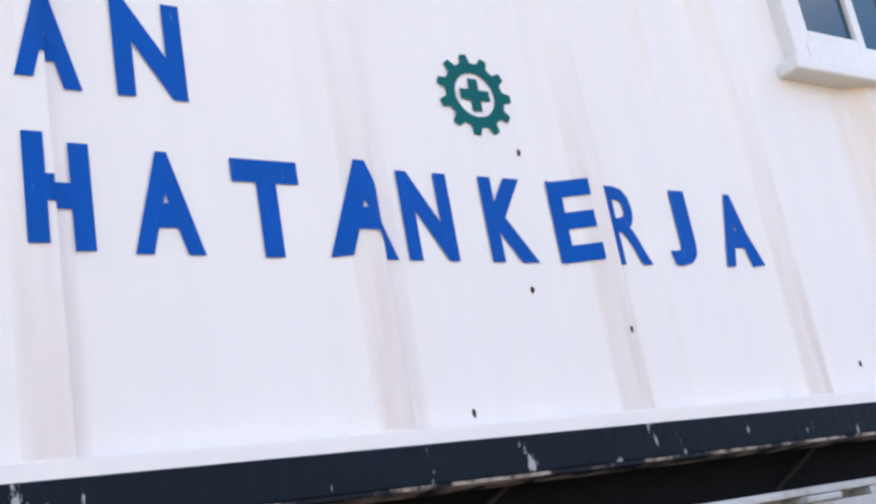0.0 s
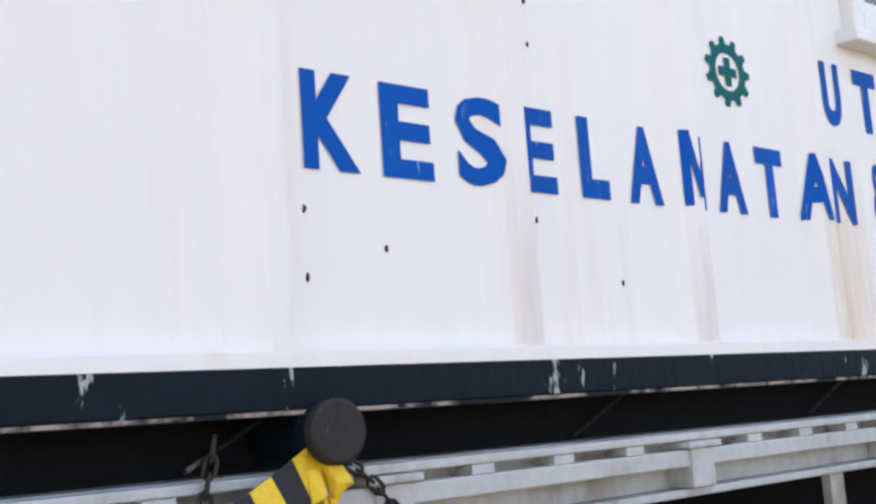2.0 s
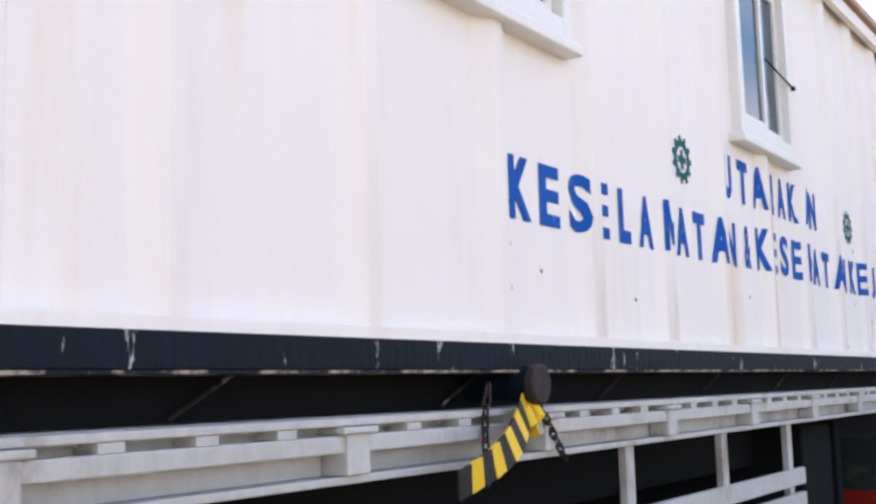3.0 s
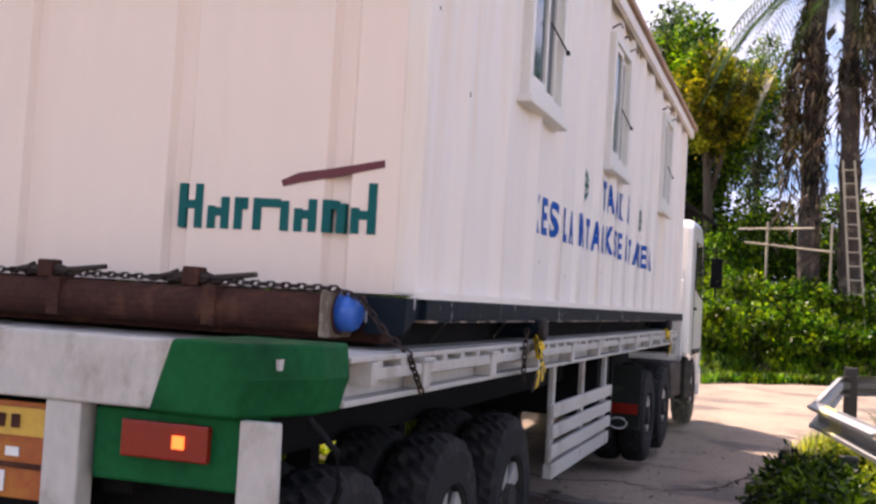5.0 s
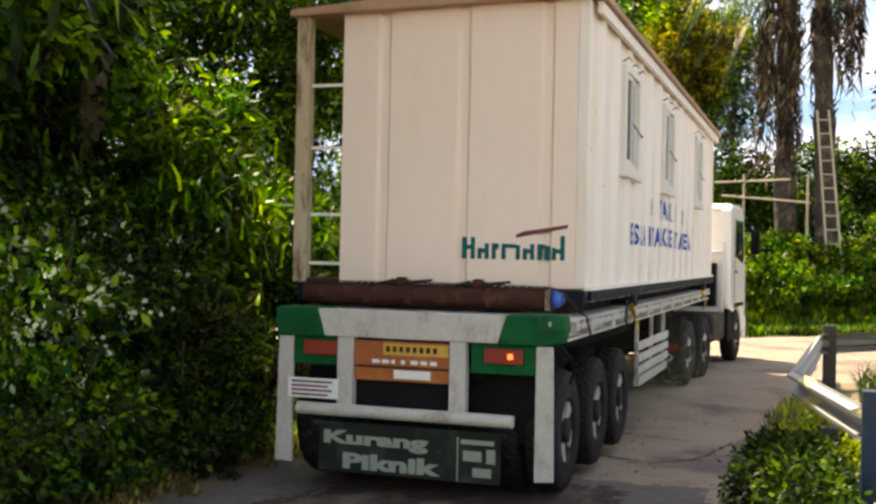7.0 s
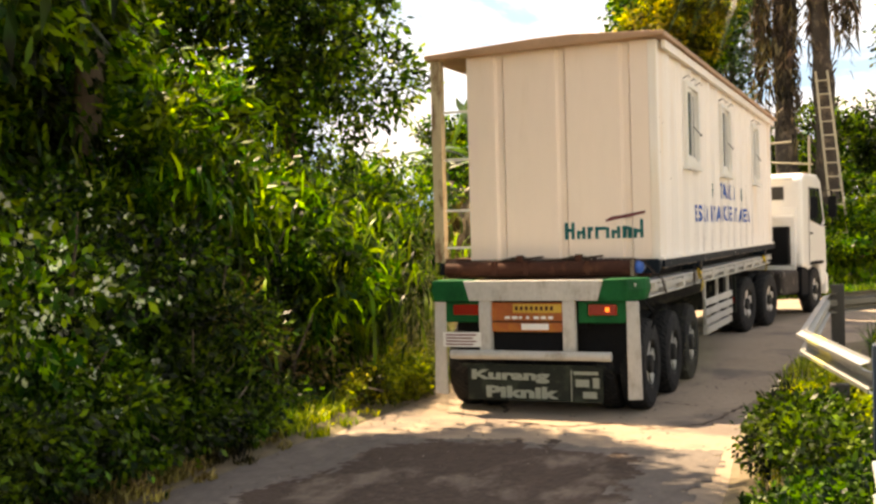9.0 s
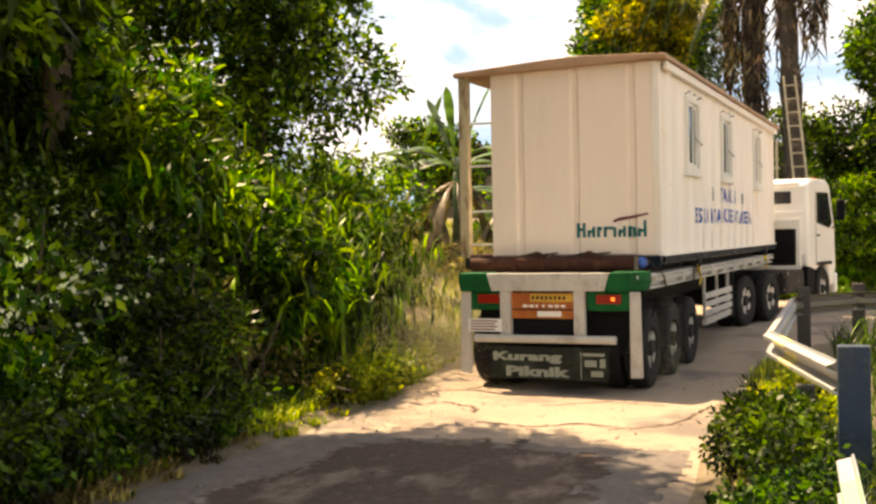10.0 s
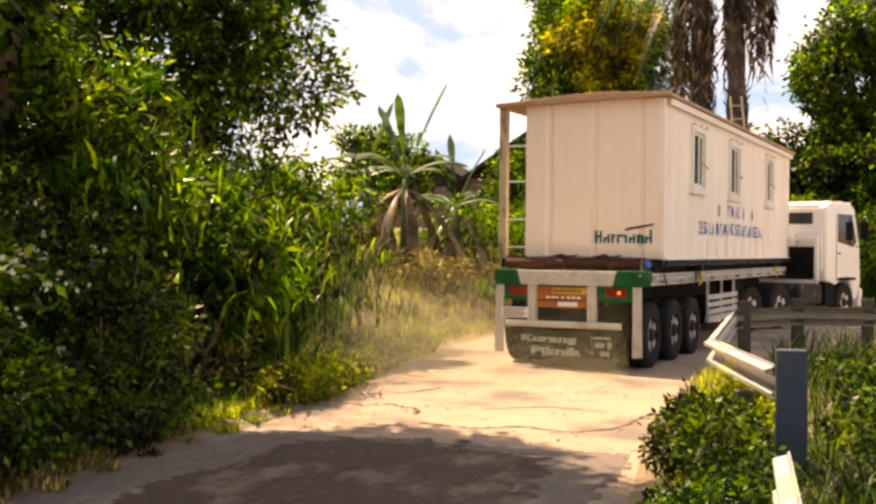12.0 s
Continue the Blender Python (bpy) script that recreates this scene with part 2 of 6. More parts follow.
HOUSEROOF = material("old_roof_tiles", (0.030, 0.022, 0.020), 0.9, 0, 0.3, 3, 0.4, shine=0.1)
HOUSEWALL = material("house_wall", (0.16, 0.12, 0.085), 0.85, 0, 0.15, 2, 0.2)


# ---- building helpers ----
def box(bm, x0, x1, y0, y1, z0, z1):
    v = [bm.verts.new((x, y, z)) for x in (x0, x1) for y in (y0, y1) for z in (z0, z1)]
    for f in ((0, 1, 3, 2), (4, 6, 7, 5), (0, 4, 5, 1), (2, 3, 7, 6), (0, 2, 6, 4), (1, 5, 7, 3)):
        bm.faces.new([v[i] for i in f])
    return v


def cubes(*boxes):
    bm = bmesh.new()
    for b in boxes:
        box(bm, *b)
    return bm


def tube(bm, points, radii, seg=10, cap=True):
    """A tube along points."""
    rings = []
    for i, p in enumerate(points):
        p = Vector(p)
        d = (Vector(points[min(i + 1, len(points) - 1)]) - Vector(points[max(i - 1, 0)])).normalized()
        a = d.orthogonal().normalized() if abs(d.z) < 0.9 else Vector((1, 0, 0))
        a = (a - d * a.dot(d)).normalized()
        b = d.cross(a)
        r = float(radii[i] if isinstance(radii, (list, tuple)) else radii)
        rings.append([bm.verts.new(p + r * (math.cos(k * math.tau / seg) * a + math.sin(k * math.tau / seg) * b)) for k in range(seg)])
    for r0, r1 in zip(rings, rings[1:]):
        for k in range(seg):
            bm.faces.new((r0[k], r0[(k + 1) % seg], r1[(k + 1) % seg], r1[k]))
    if cap:
        bm.faces.new(rings[0][::-1])
        bm.faces.new(rings[-1])
    return rings


def prism(bm, outline, axis, a, b):
    """An outline in two coordinates, pushed along the third ("x", "y" or "z") from a to b."""
    def at(p, q):
        u, v = p
        return {"x": (q, u, v), "y": (u, q, v), "z": (u, v, q)}[axis]
    lo, hi = [bm.verts.new(at(p, a)) for p in outline], [bm.verts.new(at(p, b)) for p in outline]
    bm.faces.new(lo)
    bm.faces.new(hi[::-1])
    for i in range(len(outline)):
        j = (i + 1) % len(outline)
        bm.faces.new((lo[i], hi[i], hi[j], lo[j]))


def lathe(bm, profile, seg=28):
    """Profile of (x, radius), turned about the x axis."""
    rings = [[bm.verts.new((x, r * math.cos(k * math.tau / seg), r * math.sin(k * math.tau / seg))) for k in range(seg)] for x, r in profile]
    for r0, r1 in zip(rings, rings[1:]):
        for k in range(seg):
            bm.faces.new((r0[k], r0[(k + 1) % seg], r1[(k + 1) % seg], r1[k]))
    bm.faces.new(rings[0])
    bm.faces.new(rings[-1])


def part(name, bm, mat, parent=None, label="", bevel=0.0, smooth=False):
    """Links a bmesh as one mesh object, under a thing or part where one is given."""
    bmesh.ops.recalc_face_normals(bm, faces=bm.faces)
    me = bpy.data.meshes.new(name)
    bm.to_mesh(me)
    bm.free()
    me.materials.append(mat)
    if smooth:
        me.polygons.foreach_set("use_smooth", [True] * len(me.polygons))
    ob = new(name, me)
    if parent:
        ob.parent = parent
    if bevel:
        mod = ob.modifiers.new("bevel", "BEVEL")
        mod.width, mod.segments, mod.limit_method = bevel, 2, "ANGLE"
    return tagged(ob, label)


def shared(name, data, parent, m=None):
    """One more object on the same mesh."""
    ob = new(name, data)
    ob.parent = parent
    if m is not None:
        ob.matrix_basis = m
    return ob


def thing(name, label, category, group="", kind=""):
    return tagged(new(name), label, category, group, kind)


def quick(name, verts, faces, mat, parent=None, label="", smooth=False):
    """A mesh from arrays; all faces have the same number of corners."""
    verts, faces = np.asarray(verts, np.float32), np.asarray(faces, np.int32)
    me = bpy.data.meshes.new(name)
    me.vertices.add(len(verts))
    me.vertices.foreach_set("co", verts.ravel())
    k = faces.shape[1]
    me.loops.add(faces.size)
    me.loops.foreach_set("vertex_index", faces.ravel())
    me.polygons.add(len(faces))
    me.polygons.foreach_set("loop_start", np.arange(0, faces.size, k, dtype=np.int32))
    if smooth:
        me.polygons.foreach_set("use_smooth", [True] * len(faces))
    me.update(calc_edges=True)
    me.materials.append(mat)
    ob = new(name, me)
    if parent:
        ob.parent = parent
    return tagged(ob, label)


def letter_m(size, at, width):
    """A bold capital M as flat polygons."""
    bm = bmesh.new()
    shape = [(0, 0), (0, 1), (0.24, 1), (0.5, 0.45), (0.76, 1), (1, 1), (1, 0), (0.8, 0), (0.8, 0.62), (0.57, 0.12), (0.43, 0.12), (0.2, 0.62), (0.2, 0)]
    bm.faces.new([bm.verts.new((at + u * width, v * size, 0)) for u, v in shape])
    bmesh.ops.triangulate(bm, faces=bm.faces[:])
    return bm


def written(text, size, y_or_x, fit_width=None):
    """A word in the built-in font as flat polygons in x and y: its bmesh, scaled to a cap height and, where given, a width."""
    cu = bpy.data.curves.new("word", "FONT")
    cu.body, cu.size, cu.resolution_u = text, 1.0, 3
    cu.offset, cu.fill_mode = (0.02 if text in "&R" else 0.032 if text in "SE" else 0.05), "FRONT"
    tmp = bpy.data.objects.new("word", cu)
    me = bpy.data.meshes.new_from_object(tmp)
    bpy.data.objects.remove(tmp)
    bm = bmesh.new()
    bm.from_mesh(me)
    bpy.data.meshes.remove(me)
    bmesh.ops.remove_doubles(bm, verts=bm.verts, dist=1e-4)
    bmesh.ops.dissolve_degenerate(bm, edges=bm.edges, dist=1e-4)
    xs, ys = [v.co.x for v in bm.verts], [v.co.y for v in bm.verts]
    w, h = max(xs) - min(xs), max(ys) - min(ys)
    sx = (fit_width / w) if fit_width else size / h
    for v in bm.verts:
        v.co = Vector((y_or_x + (v.co.x - min(xs)) * sx, (v.co.y - min(ys)) * size / h, 0))
    return bm


# ---- ground and road ----
INNER = [(-0.45, -40), (-0.45, 0), (-0.45, 8), (-0.45, 12), (-0.35, 15), (0.0, 17.8), (0.9, 20.2), (2.6, 22.0), (5.5, 23.4), (10, 24.2), (40, 25)]
OUTER = [(-4.75, -40), (-4.75, 0), (-4.7, 8), (-4.8, 13), (-5.0, 17), (-4.8, 22), (-3.7, 26.5), (-1.6, 30), (1.6, 32.6), (6, 34.2), (40, 36)]


def smooth_line(points, n):
    """n places spread evenly over a line, eased through its corners."""
    p = np.array(points, float)
    s = np.r_[0, np.cumsum(np.hypot(*np.diff(p, axis=0).T))]
    out = np.stack([np.interp(np.linspace(0, 1, n), s / s[-1], p[:, k]) for k in (0, 1)], 1)
    for _ in range(6):
        out[1:-1] = (out[:-2] + 2 * out[1:-1] + out[2:]) / 4
    return out


INNER_LINE, OUTER_LINE = smooth_line(INNER, 160), smooth_line(OUTER, 160)


def dip(y):
    """Depth of the shallow hollow in the road before the bend."""
    return 0.09 * math.exp(-((y - 13.0) / 4.0) ** 2)


def bump_at(x, y):
    return noise.noise((x * 0.35, y * 0.35, 3.1)) * 0.6 + noise.noise((x * 1.3, y * 1.3, 7.7)) * 0.25


def off_road(x, y):
    """Metres outside the road on its left or far side, and on its right side; negative on the road."""
    def side(line):
        d = np.hypot(line[:, 0] - x, line[:, 1] - y)
        i = int(d.argmin())
        i = min(max(i, 1), len(line) - 2)
        t = line[i + 1] - line[i - 1]
        s = t[0] * (y - line[i, 1]) - t[1] * (x - line[i, 0])
        return d.min() * (1 if s > 0 else -1)
    return side(OUTER_LINE), -side(INNER_LINE)


def ground_height(x, y):
    left, right = off_road(x, y)
    if left > 0:
        rise = 2.3 if y > 20 else 0.9
        z = rise * (1 - math.exp(-max(left - 0.8, 0) / 3.0)) + 0.04 * max(left - 6, 0) ** 0.9
        return z * 0.97 + 0.12 * bump_at(x, y) * min(left, 1) - 0.01
    if right > 0:
        return -0.5 * (1 - math.exp(-max(right - 1.2, 0) / 3.0)) + 0.08 * bump_at(x, y) * min(right, 1) - 0.01
    return -0.06 - dip(y)


def build_ground():
    xs = np.r_[-600, -300, -150, -80, -50, np.arange(-36, -12, 1.5), np.arange(-12, 12, 0.4), np.arange(12, 36, 1.5), 50, 80, 150, 300, 600]
    ys = np.r_[-600, -300, -100, -50, np.arange(-30, 0, 2.0), np.arange(0, 44, 0.45), np.arange(44, 80, 2.0), 100, 150, 300, 600]
    verts = [(x, y, ground_height(x, y)) for x in xs for y in ys]
    n = len(ys)
    faces = [(i * n + j, (i + 1) * n + j, (i + 1) * n + j + 1, i * n + j + 1) for i in range(len(xs) - 1) for j in range(n - 1)]
    tagged(quick("ground", verts, faces, SOIL, smooth=True), "bare soil and litter under roadside growth", "ground", kind="structure")


def road_height(u, x, y):
    return 0.03 * (1 - (2 * u - 1) ** 2) + 0.012 * noise.noise((x * 0.9, y * 0.9, 0.4)) - 0.02 - dip(y)


def build_road():
    k = 22
    verts, faces = [], []
    for a, b in zip(OUTER_LINE, INNER_LINE):
        for j in range(k):
            u = j / (k - 1)
            e = 0.18 * noise.noise((a[0] * 0.8, a[1] * 0.8, 9)) if j == 0 else (0.18 * noise.noise((b[0] * 0.8, b[1] * 0.8, 5)) if j == k - 1 else 0)
            x, y = a[0] + (b[0] - a[0]) * u + e, a[1] + (b[1] - a[1]) * u
            verts.append((x, y, road_height(u, x, y) - (0.04 if j in (0, k - 1) else 0)))
    for i in range(len(OUTER_LINE) - 1):
        for j in range(k - 1):
            faces.append((i * k + j, i * k + j + 1, (i + 1) * k + j + 1, (i + 1) * k + j))
    road = quick("road", verts, faces, ROADMAT, smooth=True)
    tagged(road, "pale worn narrow road of broken asphalt and dust", "road", kind="structure")
    rnd = random.Random(4)
    def flat(points, half, name, mat, label, top):
        """A thin uneven sheet along or within a line of places, lying on the road."""
        bm = bmesh.new()
        line = smooth_line(points, 30)
        up = []
        for i, (x, y) in enumerate(line):
            t = line[min(i + 1, 29)] - line[max(i - 1, 0)]
            t = t / np.hypot(*t)
            x, y = x + rnd.uniform(-0.03, 0.03), y + rnd.uniform(-0.03, 0.03)
            row = []
            for s in (-1, 1):
                w = half * rnd.uniform(0.3, 1.2) * (0.2 if i in (0, 29) else 1)
                px, py = x - s * t[1] * w, y + s * t[0] * w
                row.append(bm.verts.new((px, py, road_height((px + 4.75) / 4.3, px, py) + top)))
            up.append(row)
        for r0, r1 in zip(up, up[1:]):
            bm.faces.new((r0[0], r0[1], r1[1], r1[0]))
        part(name, bm, mat, road, label)
    for pts, w in (([(-3.0, 11.2), (-2.4, 10.9), (-1.9, 11.3), (-1.5, 11.1)], 0.035), ([(-1.6, 10.9), (-1.1, 11.4), (-0.9, 12.0), (-0.7, 12.9)], 0.03), ([(-3.8, 12.6), (-3.3, 12.2), (-3.2, 11.8)], 0.035),
                   ([(-4.3, 13.4), (-3.8, 13.6), (-3.5, 14.2)], 0.03), ([(-2.6, 12.4), (-1.9, 12.9), (-1.2, 12.7)], 0.02)):
        flat(pts, w, "crack", PATCH, "broken asphalt edge", 0.005)
    # worn surfacing with frayed edges: grey old asphalt, broken asphalt on top; both colours carry tree shade
    def worn(name, mat, label, left, right, far, fray, cell, top, seed):
        index, verts, faces = {}, [], []
        def corner(a, b):
            if (a, b) not in index:
                x, y = -5.0 + a * cell, 0.4 + b * cell
                x += cell * 0.45 * noise.noise((x * 9, y * 9, seed))
                y += cell * 0.45 * noise.noise((x * 9, y * 9, seed + 3))
                index[a, b] = len(verts)
                verts.append((x, y, road_height((x + 4.75) / 4.3, x, y) + top))
            return index[a, b]
        for a in range(int(4.6 / cell)):
            for b in range(int((far + 0.6) / cell)):
                x, y = -5.0 + (a + 0.5) * cell, 0.4 + (b + 0.5) * cell
                n = sum(w * noise.noise((x * f, y * f * 0.8, seed)) for f, w in ((0.9, 0.9), (2.3, 0.5), (6.0, 0.35), (13.0, 0.3)))
                inside = min(x - left, right - x, (far - y) * 0.8, y - 1.2)
                if inside + fray * n > 0:
                    faces.append((corner(a, b), corner(a + 1, b), corner(a + 1, b + 1), corner(a, b + 1)))
        quick(name, verts, faces, mat, road, label, smooth=True)
    worn("shaded_surface", SHADED_ASPHALT, "grey worn asphalt with tree shade in its colour", -4.95, -0.75, 10.0, 0.35, 0.06, 0.006, 2.0)
    worn("patch", PATCH, "dark brown broken asphalt patch, deepened by painted tree shade", -3.75, -1.35, 9.75, 0.42, 0.05, 0.011, 7.0)
    # loose stones
    rg = np.random.default_rng(8)
    verts, faces = [], []
    for _ in range(900):
        x, y, s = -4.7 + 4.1 * rg.beta(0.6, 0.8), rg.uniform(3.5, 15.0), 0.006 + 0.016 * rg.random() ** 3
        z = road_height((x + 4.75) / 4.3, x, y) + 0.008
        c = len(verts)
        for k in range(4):
            a = k * math.pi / 2 + rg.uniform(0, 1)
            verts.append((x + s * math.cos(a) * rg.uniform(0.7, 1.3), y + s * math.sin(a) * rg.uniform(0.7, 1.3), z - 0.004))
        verts.append((x + rg.uniform(-0.3, 0.3) * s, y + rg.uniform(-0.3, 0.3) * s, z + s * rg.uniform(0.6, 1.1)))
        faces += [(c, c + 1, c + 4), (c + 1, c + 2, c + 4), (c + 2, c + 3, c + 4), (c + 3, c, c + 4)]
    tagged(quick("gravel", verts, faces, STONE), "small loose stones scattered on the road", "gravel", kind="stuff")


def build_backdrop():
    """The far sky beyond the trees: a curved sheet, blue with bright drifting cloud."""
    m = bpy.data.materials.new("far_sky")
    m.use_nodes = True
    n, l = m.node_tree.nodes, m.node_tree.links
    n.clear()
    co, mp, cloud, ramp, tint, glow, out = (n.new("ShaderNode" + k) for k in ("TexCoord", "Mapping", "TexNoise", "ValToRGB", "MixRGB", "Emission", "OutputMaterial"))
    mp.inputs["Scale"].default_value = (1.0, 1.0, 1.8)
    cloud.inputs["Scale"].default_value, cloud.inputs["Detail"].default_value, cloud.inputs["Roughness"].default_value = 0.011, 7, 0.6
    cloud.inputs["Distortion"].default_value = 0.5
    ramp.color_ramp.elements[0].position, ramp.color_ramp.elements[1].position = 0.40, 0.62
    tint.inputs["Color1"].default_value, tint.inputs["Color2"].default_value = (0.185, 0.335, 0.585, 1), (0.62, 0.64, 0.76, 1)
    l.new(co.outputs["Object"], mp.inputs["Vector"])
    l.new(mp.outputs["Vector"], cloud.inputs["Vector"])
    l.new(cloud.outputs["Fac"], ramp.inputs["Fac"])
    l.new(ramp.outputs["Color"], tint.inputs["Fac"])
    l.new(tint.outputs["Color"], glow.inputs["Color"])
    l.new(glow.outputs["Emission"], out.inputs["Surface"])
    verts, faces, k = [], [], 9
    for i in range(41):
        a = radians(-75 + 150 * i / 40)
        for j in range(k):
            e = radians(-3 + 40 * j / (k - 1))
            verts.append((480 * math.sin(a) * math.cos(e), 480 * math.cos(a) * math.cos(e), 480 * math.sin(e)))
    for i in range(40):
        for j in range(k - 1):
            faces.append((i * k + j, i * k + j + 1, (i + 1) * k + j + 1, (i + 1) * k + j))
    tagged(quick("backdrop", verts, faces, m, smooth=True), "pale blue sky with bright white cloud", "sky", kind="structure")


build_ground()
build_road()
build_backdrop()

# ---- the cabin on the trailer ----
WALL, GROOVE, RIB, PITCH = 1.335, 0.034, 0.042, 0.732  # outer face of the side, groove depth, rib height, rib spacing
WALL_LOW, WALL_TOP, FRONT = 1.665, 4.19, 11.3


def groove_marks(first, step, count):
    """Places along a wall where its folded profile bends, with the depth there."""
    marks = []
    for k in range(count):
        c = first + step * k
        marks += [(c - 0.062, 0.0), (c - 0.038, GROOVE), (c + 0.038, GROOVE), (c + 0.062, 0.0)]
    return marks


def rib_marks(first, step, count):
    """The same for raised folds: first is the forward edge of the first one."""
    marks = []
    for k in range(count):
        c = first + step * k
        marks += [(c - 0.150, 0.0), (c - 0.058, -RIB), (c - 0.004, -RIB), (c + 0.006, 0.0)]
    return marks


SIDE_MARKS = rib_marks(0.553, PITCH, 15)
REAR_MARKS = groove_marks(-0.585, 0.775, 3)


def depth_at(s, marks):
    return float(np.interp(s, [m[0] for m in marks], [m[1] for m in marks]))


def folded_wall(bm, s0, s1, z0, z1, marks, place):
    """A folded sheet with thickness; place(s, depth, z) gives the point."""
    stops = [(s0, 0.0)] + [m for m in marks if s0 + 0.01 < m[0] < s1 - 0.01] + [(s1, 0.0)]
    cols = [[bm.verts.new(place(s, d, z)) for z in (z0, z1)] + [bm.verts.new(place(s, 0.07, z)) for z in (z0, z1)] for s, d in stops]
    for a, b in zip(cols, cols[1:]):
        bm.faces.new((a[0], b[0], b[1], a[1]))
        bm.faces.new((a[2], a[3], b[3], b[2]))
        bm.faces.new((a[0], a[2], b[2], b[0]))
        bm.faces.new((a[1], b[1], b[3], a[3]))
    for c in (cols[0], cols[-1]):
        bm.faces.new((c[0], c[1], c[3], c[2]))


def side_wall_with_windows(bm, side):
    """The long folded wall, open where the windows sit."""
    def place(s, d, z):
        return (side * (WALL - d), s, z)
    holes = [(1.62, 2.50), (4.52, 5.42), (8.20, 9.00)] if side > 0 else []
    edge = 0.0
    for a, b in holes:
        folded_wall(bm, edge, a, WALL_LOW, WALL_TOP, SIDE_MARKS, place)
        folded_wall(bm, a, b, WALL_LOW, 2.90, SIDE_MARKS, place)
        folded_wall(bm, a, b, 3.86, WALL_TOP, SIDE_MARKS, place)
        edge = b
    folded_wall(bm, edge, FRONT, WALL_LOW, WALL_TOP, SIDE_MARKS, place)


def cabin_window(cabin, y0, y1):
    """A small two-light window in a raised surround, with a sill."""
    win = part("window", cubes((WALL - 0.05, WALL + 0.055, y0, y0 + 0.07, 2.82, 3.90), (WALL - 0.05, WALL + 0.055, y1 - 0.07, y1, 2.82, 3.90),
                               (WALL - 0.05, WALL + 0.055, y0 + 0.07, y1 - 0.07, 3.83, 3.90), (WALL - 0.05, WALL + 0.055, y0 + 0.07, y1 - 0.07, 2.82, 2.90)),
               FRAME, cabin, "white metal window surround", 0.006)
    part("sill", cubes((WALL - 0.02, WALL + 0.085, y0 - 0.06, y1 + 0.03, 2.765, 2.815)), FRAME, win, "", 0.008)
    mid = (y0 + y1) / 2
    for a, b, x in ((y0 + 0.075, mid + 0.02, WALL + 0.02), (mid - 0.02, y1 - 0.075, WALL - 0.01)):
        part("sash", cubes((x - 0.015, x + 0.02, a, a + 0.045, 2.905, 3.825), (x - 0.015, x + 0.02, b - 0.045, b, 2.905, 3.825),
                           (x - 0.015, x + 0.02, a + 0.045, b - 0.045, 2.905, 2.955), (x - 0.015, x + 0.02, a + 0.045, b - 0.045, 3.775, 3.825)), FRAME, win, "", 0.004)
        part("pane", cubes((x - 0.004, x + 0.002, a + 0.04, b - 0.04, 2.95, 3.78)), PANE, win, "bluish reflecting window glass")
    bm = bmesh.new()
    tube(bm, [(WALL + 0.05, mid, 3.34), (WALL + 0.06, y1, 3.27)], 0.006, 5)
    part("stay", bm, BLACK, win, "thin dark window stay")
    part("catch", cubes((WALL + 0.04, WALL + 0.075, y1 - 0.01, y1 + 0.02, 3.25, 3.275)), BLACK, win, "dark window catch")
    for y in (y0 + 0.05, mid, y1 - 0.02):
        bm = bmesh.new()
        tube(bm, [(WALL, y, 3.93), (WALL + 0.07, y, 3.97), (WALL + 0.09, y, 3.93)], 0.008, 5)
        part("hook", bm, BLACK, win, "small dark hook over the window")


def on_side(bm):
    """Lays flat lettering, given in (y, z), on the folded side wall."""
    lo, hi = min(v.co.x for v in bm.verts), max(v.co.x for v in bm.verts)
    for s, _ in SIDE_MARKS:
        if lo < s < hi:
            bmesh.ops.bisect_plane(bm, geom=bm.verts[:] + bm.edges[:] + bm.faces[:], plane_co=(s, 0, 0), plane_no=(1, 0, 0))
    for v in bm.verts:
        v.co = Vector((WALL - depth_at(v.co.x, SIDE_MARKS) + 0.004, v.co.x, v.co.y))
    return bm


def letter_on_side(cabin, ch, y0, y1, z0, z1):
    bm = written(ch, z1 - z0, y0, y1 - y0) if ch != "M" else letter_m(z1 - z0, y0, y1 - y0)
    for v in bm.verts:
        v.co.y += z0
    part("letter", on_side(bm), BLUE, cabin)


LINE_ONE = [("U", 4.29, 4.41), ("T", 4.51, 4.67), ("A", 4.75, 4.885), ("M", 4.96, 5.11), ("A", 5.19, 5.335), ("K", 5.40, 5.56), ("A", 5.61, 5.757), ("N", 5.83, 5.988)]
LINE_TWO = [("K", 2.085, 2.24), ("E", 2.305, 2.46), ("S", 2.54, 2.674), ("E", 2.755, 2.89), ("L", 2.985, 3.10), ("A", 3.185, 3.335), ("M", 3.395, 3.54),
            ("A", 3.605, 3.755), ("T", 3.825, 3.975), ("A", 4.055, 4.195), ("N", 4.265, 4.42), ("&", 4.555, 4.65), ("K", 4.755, 4.885), ("E", 4.99, 5.115),
            ("S", 5.18, 5.335), ("E", 5.41, 5.56), ("H", 5.614, 5.757), ("A", 5.835, 5.987), ("T", 6.065, 6.228), ("A", 6.278, 6.465), ("N", 6.495, 6.642),
            ("K", 6.742, 6.893), ("E", 6.966, 7.085), ("R", 7.165, 7.30), ("J", 7.382, 7.492), ("A", 7.603, 7.755)]


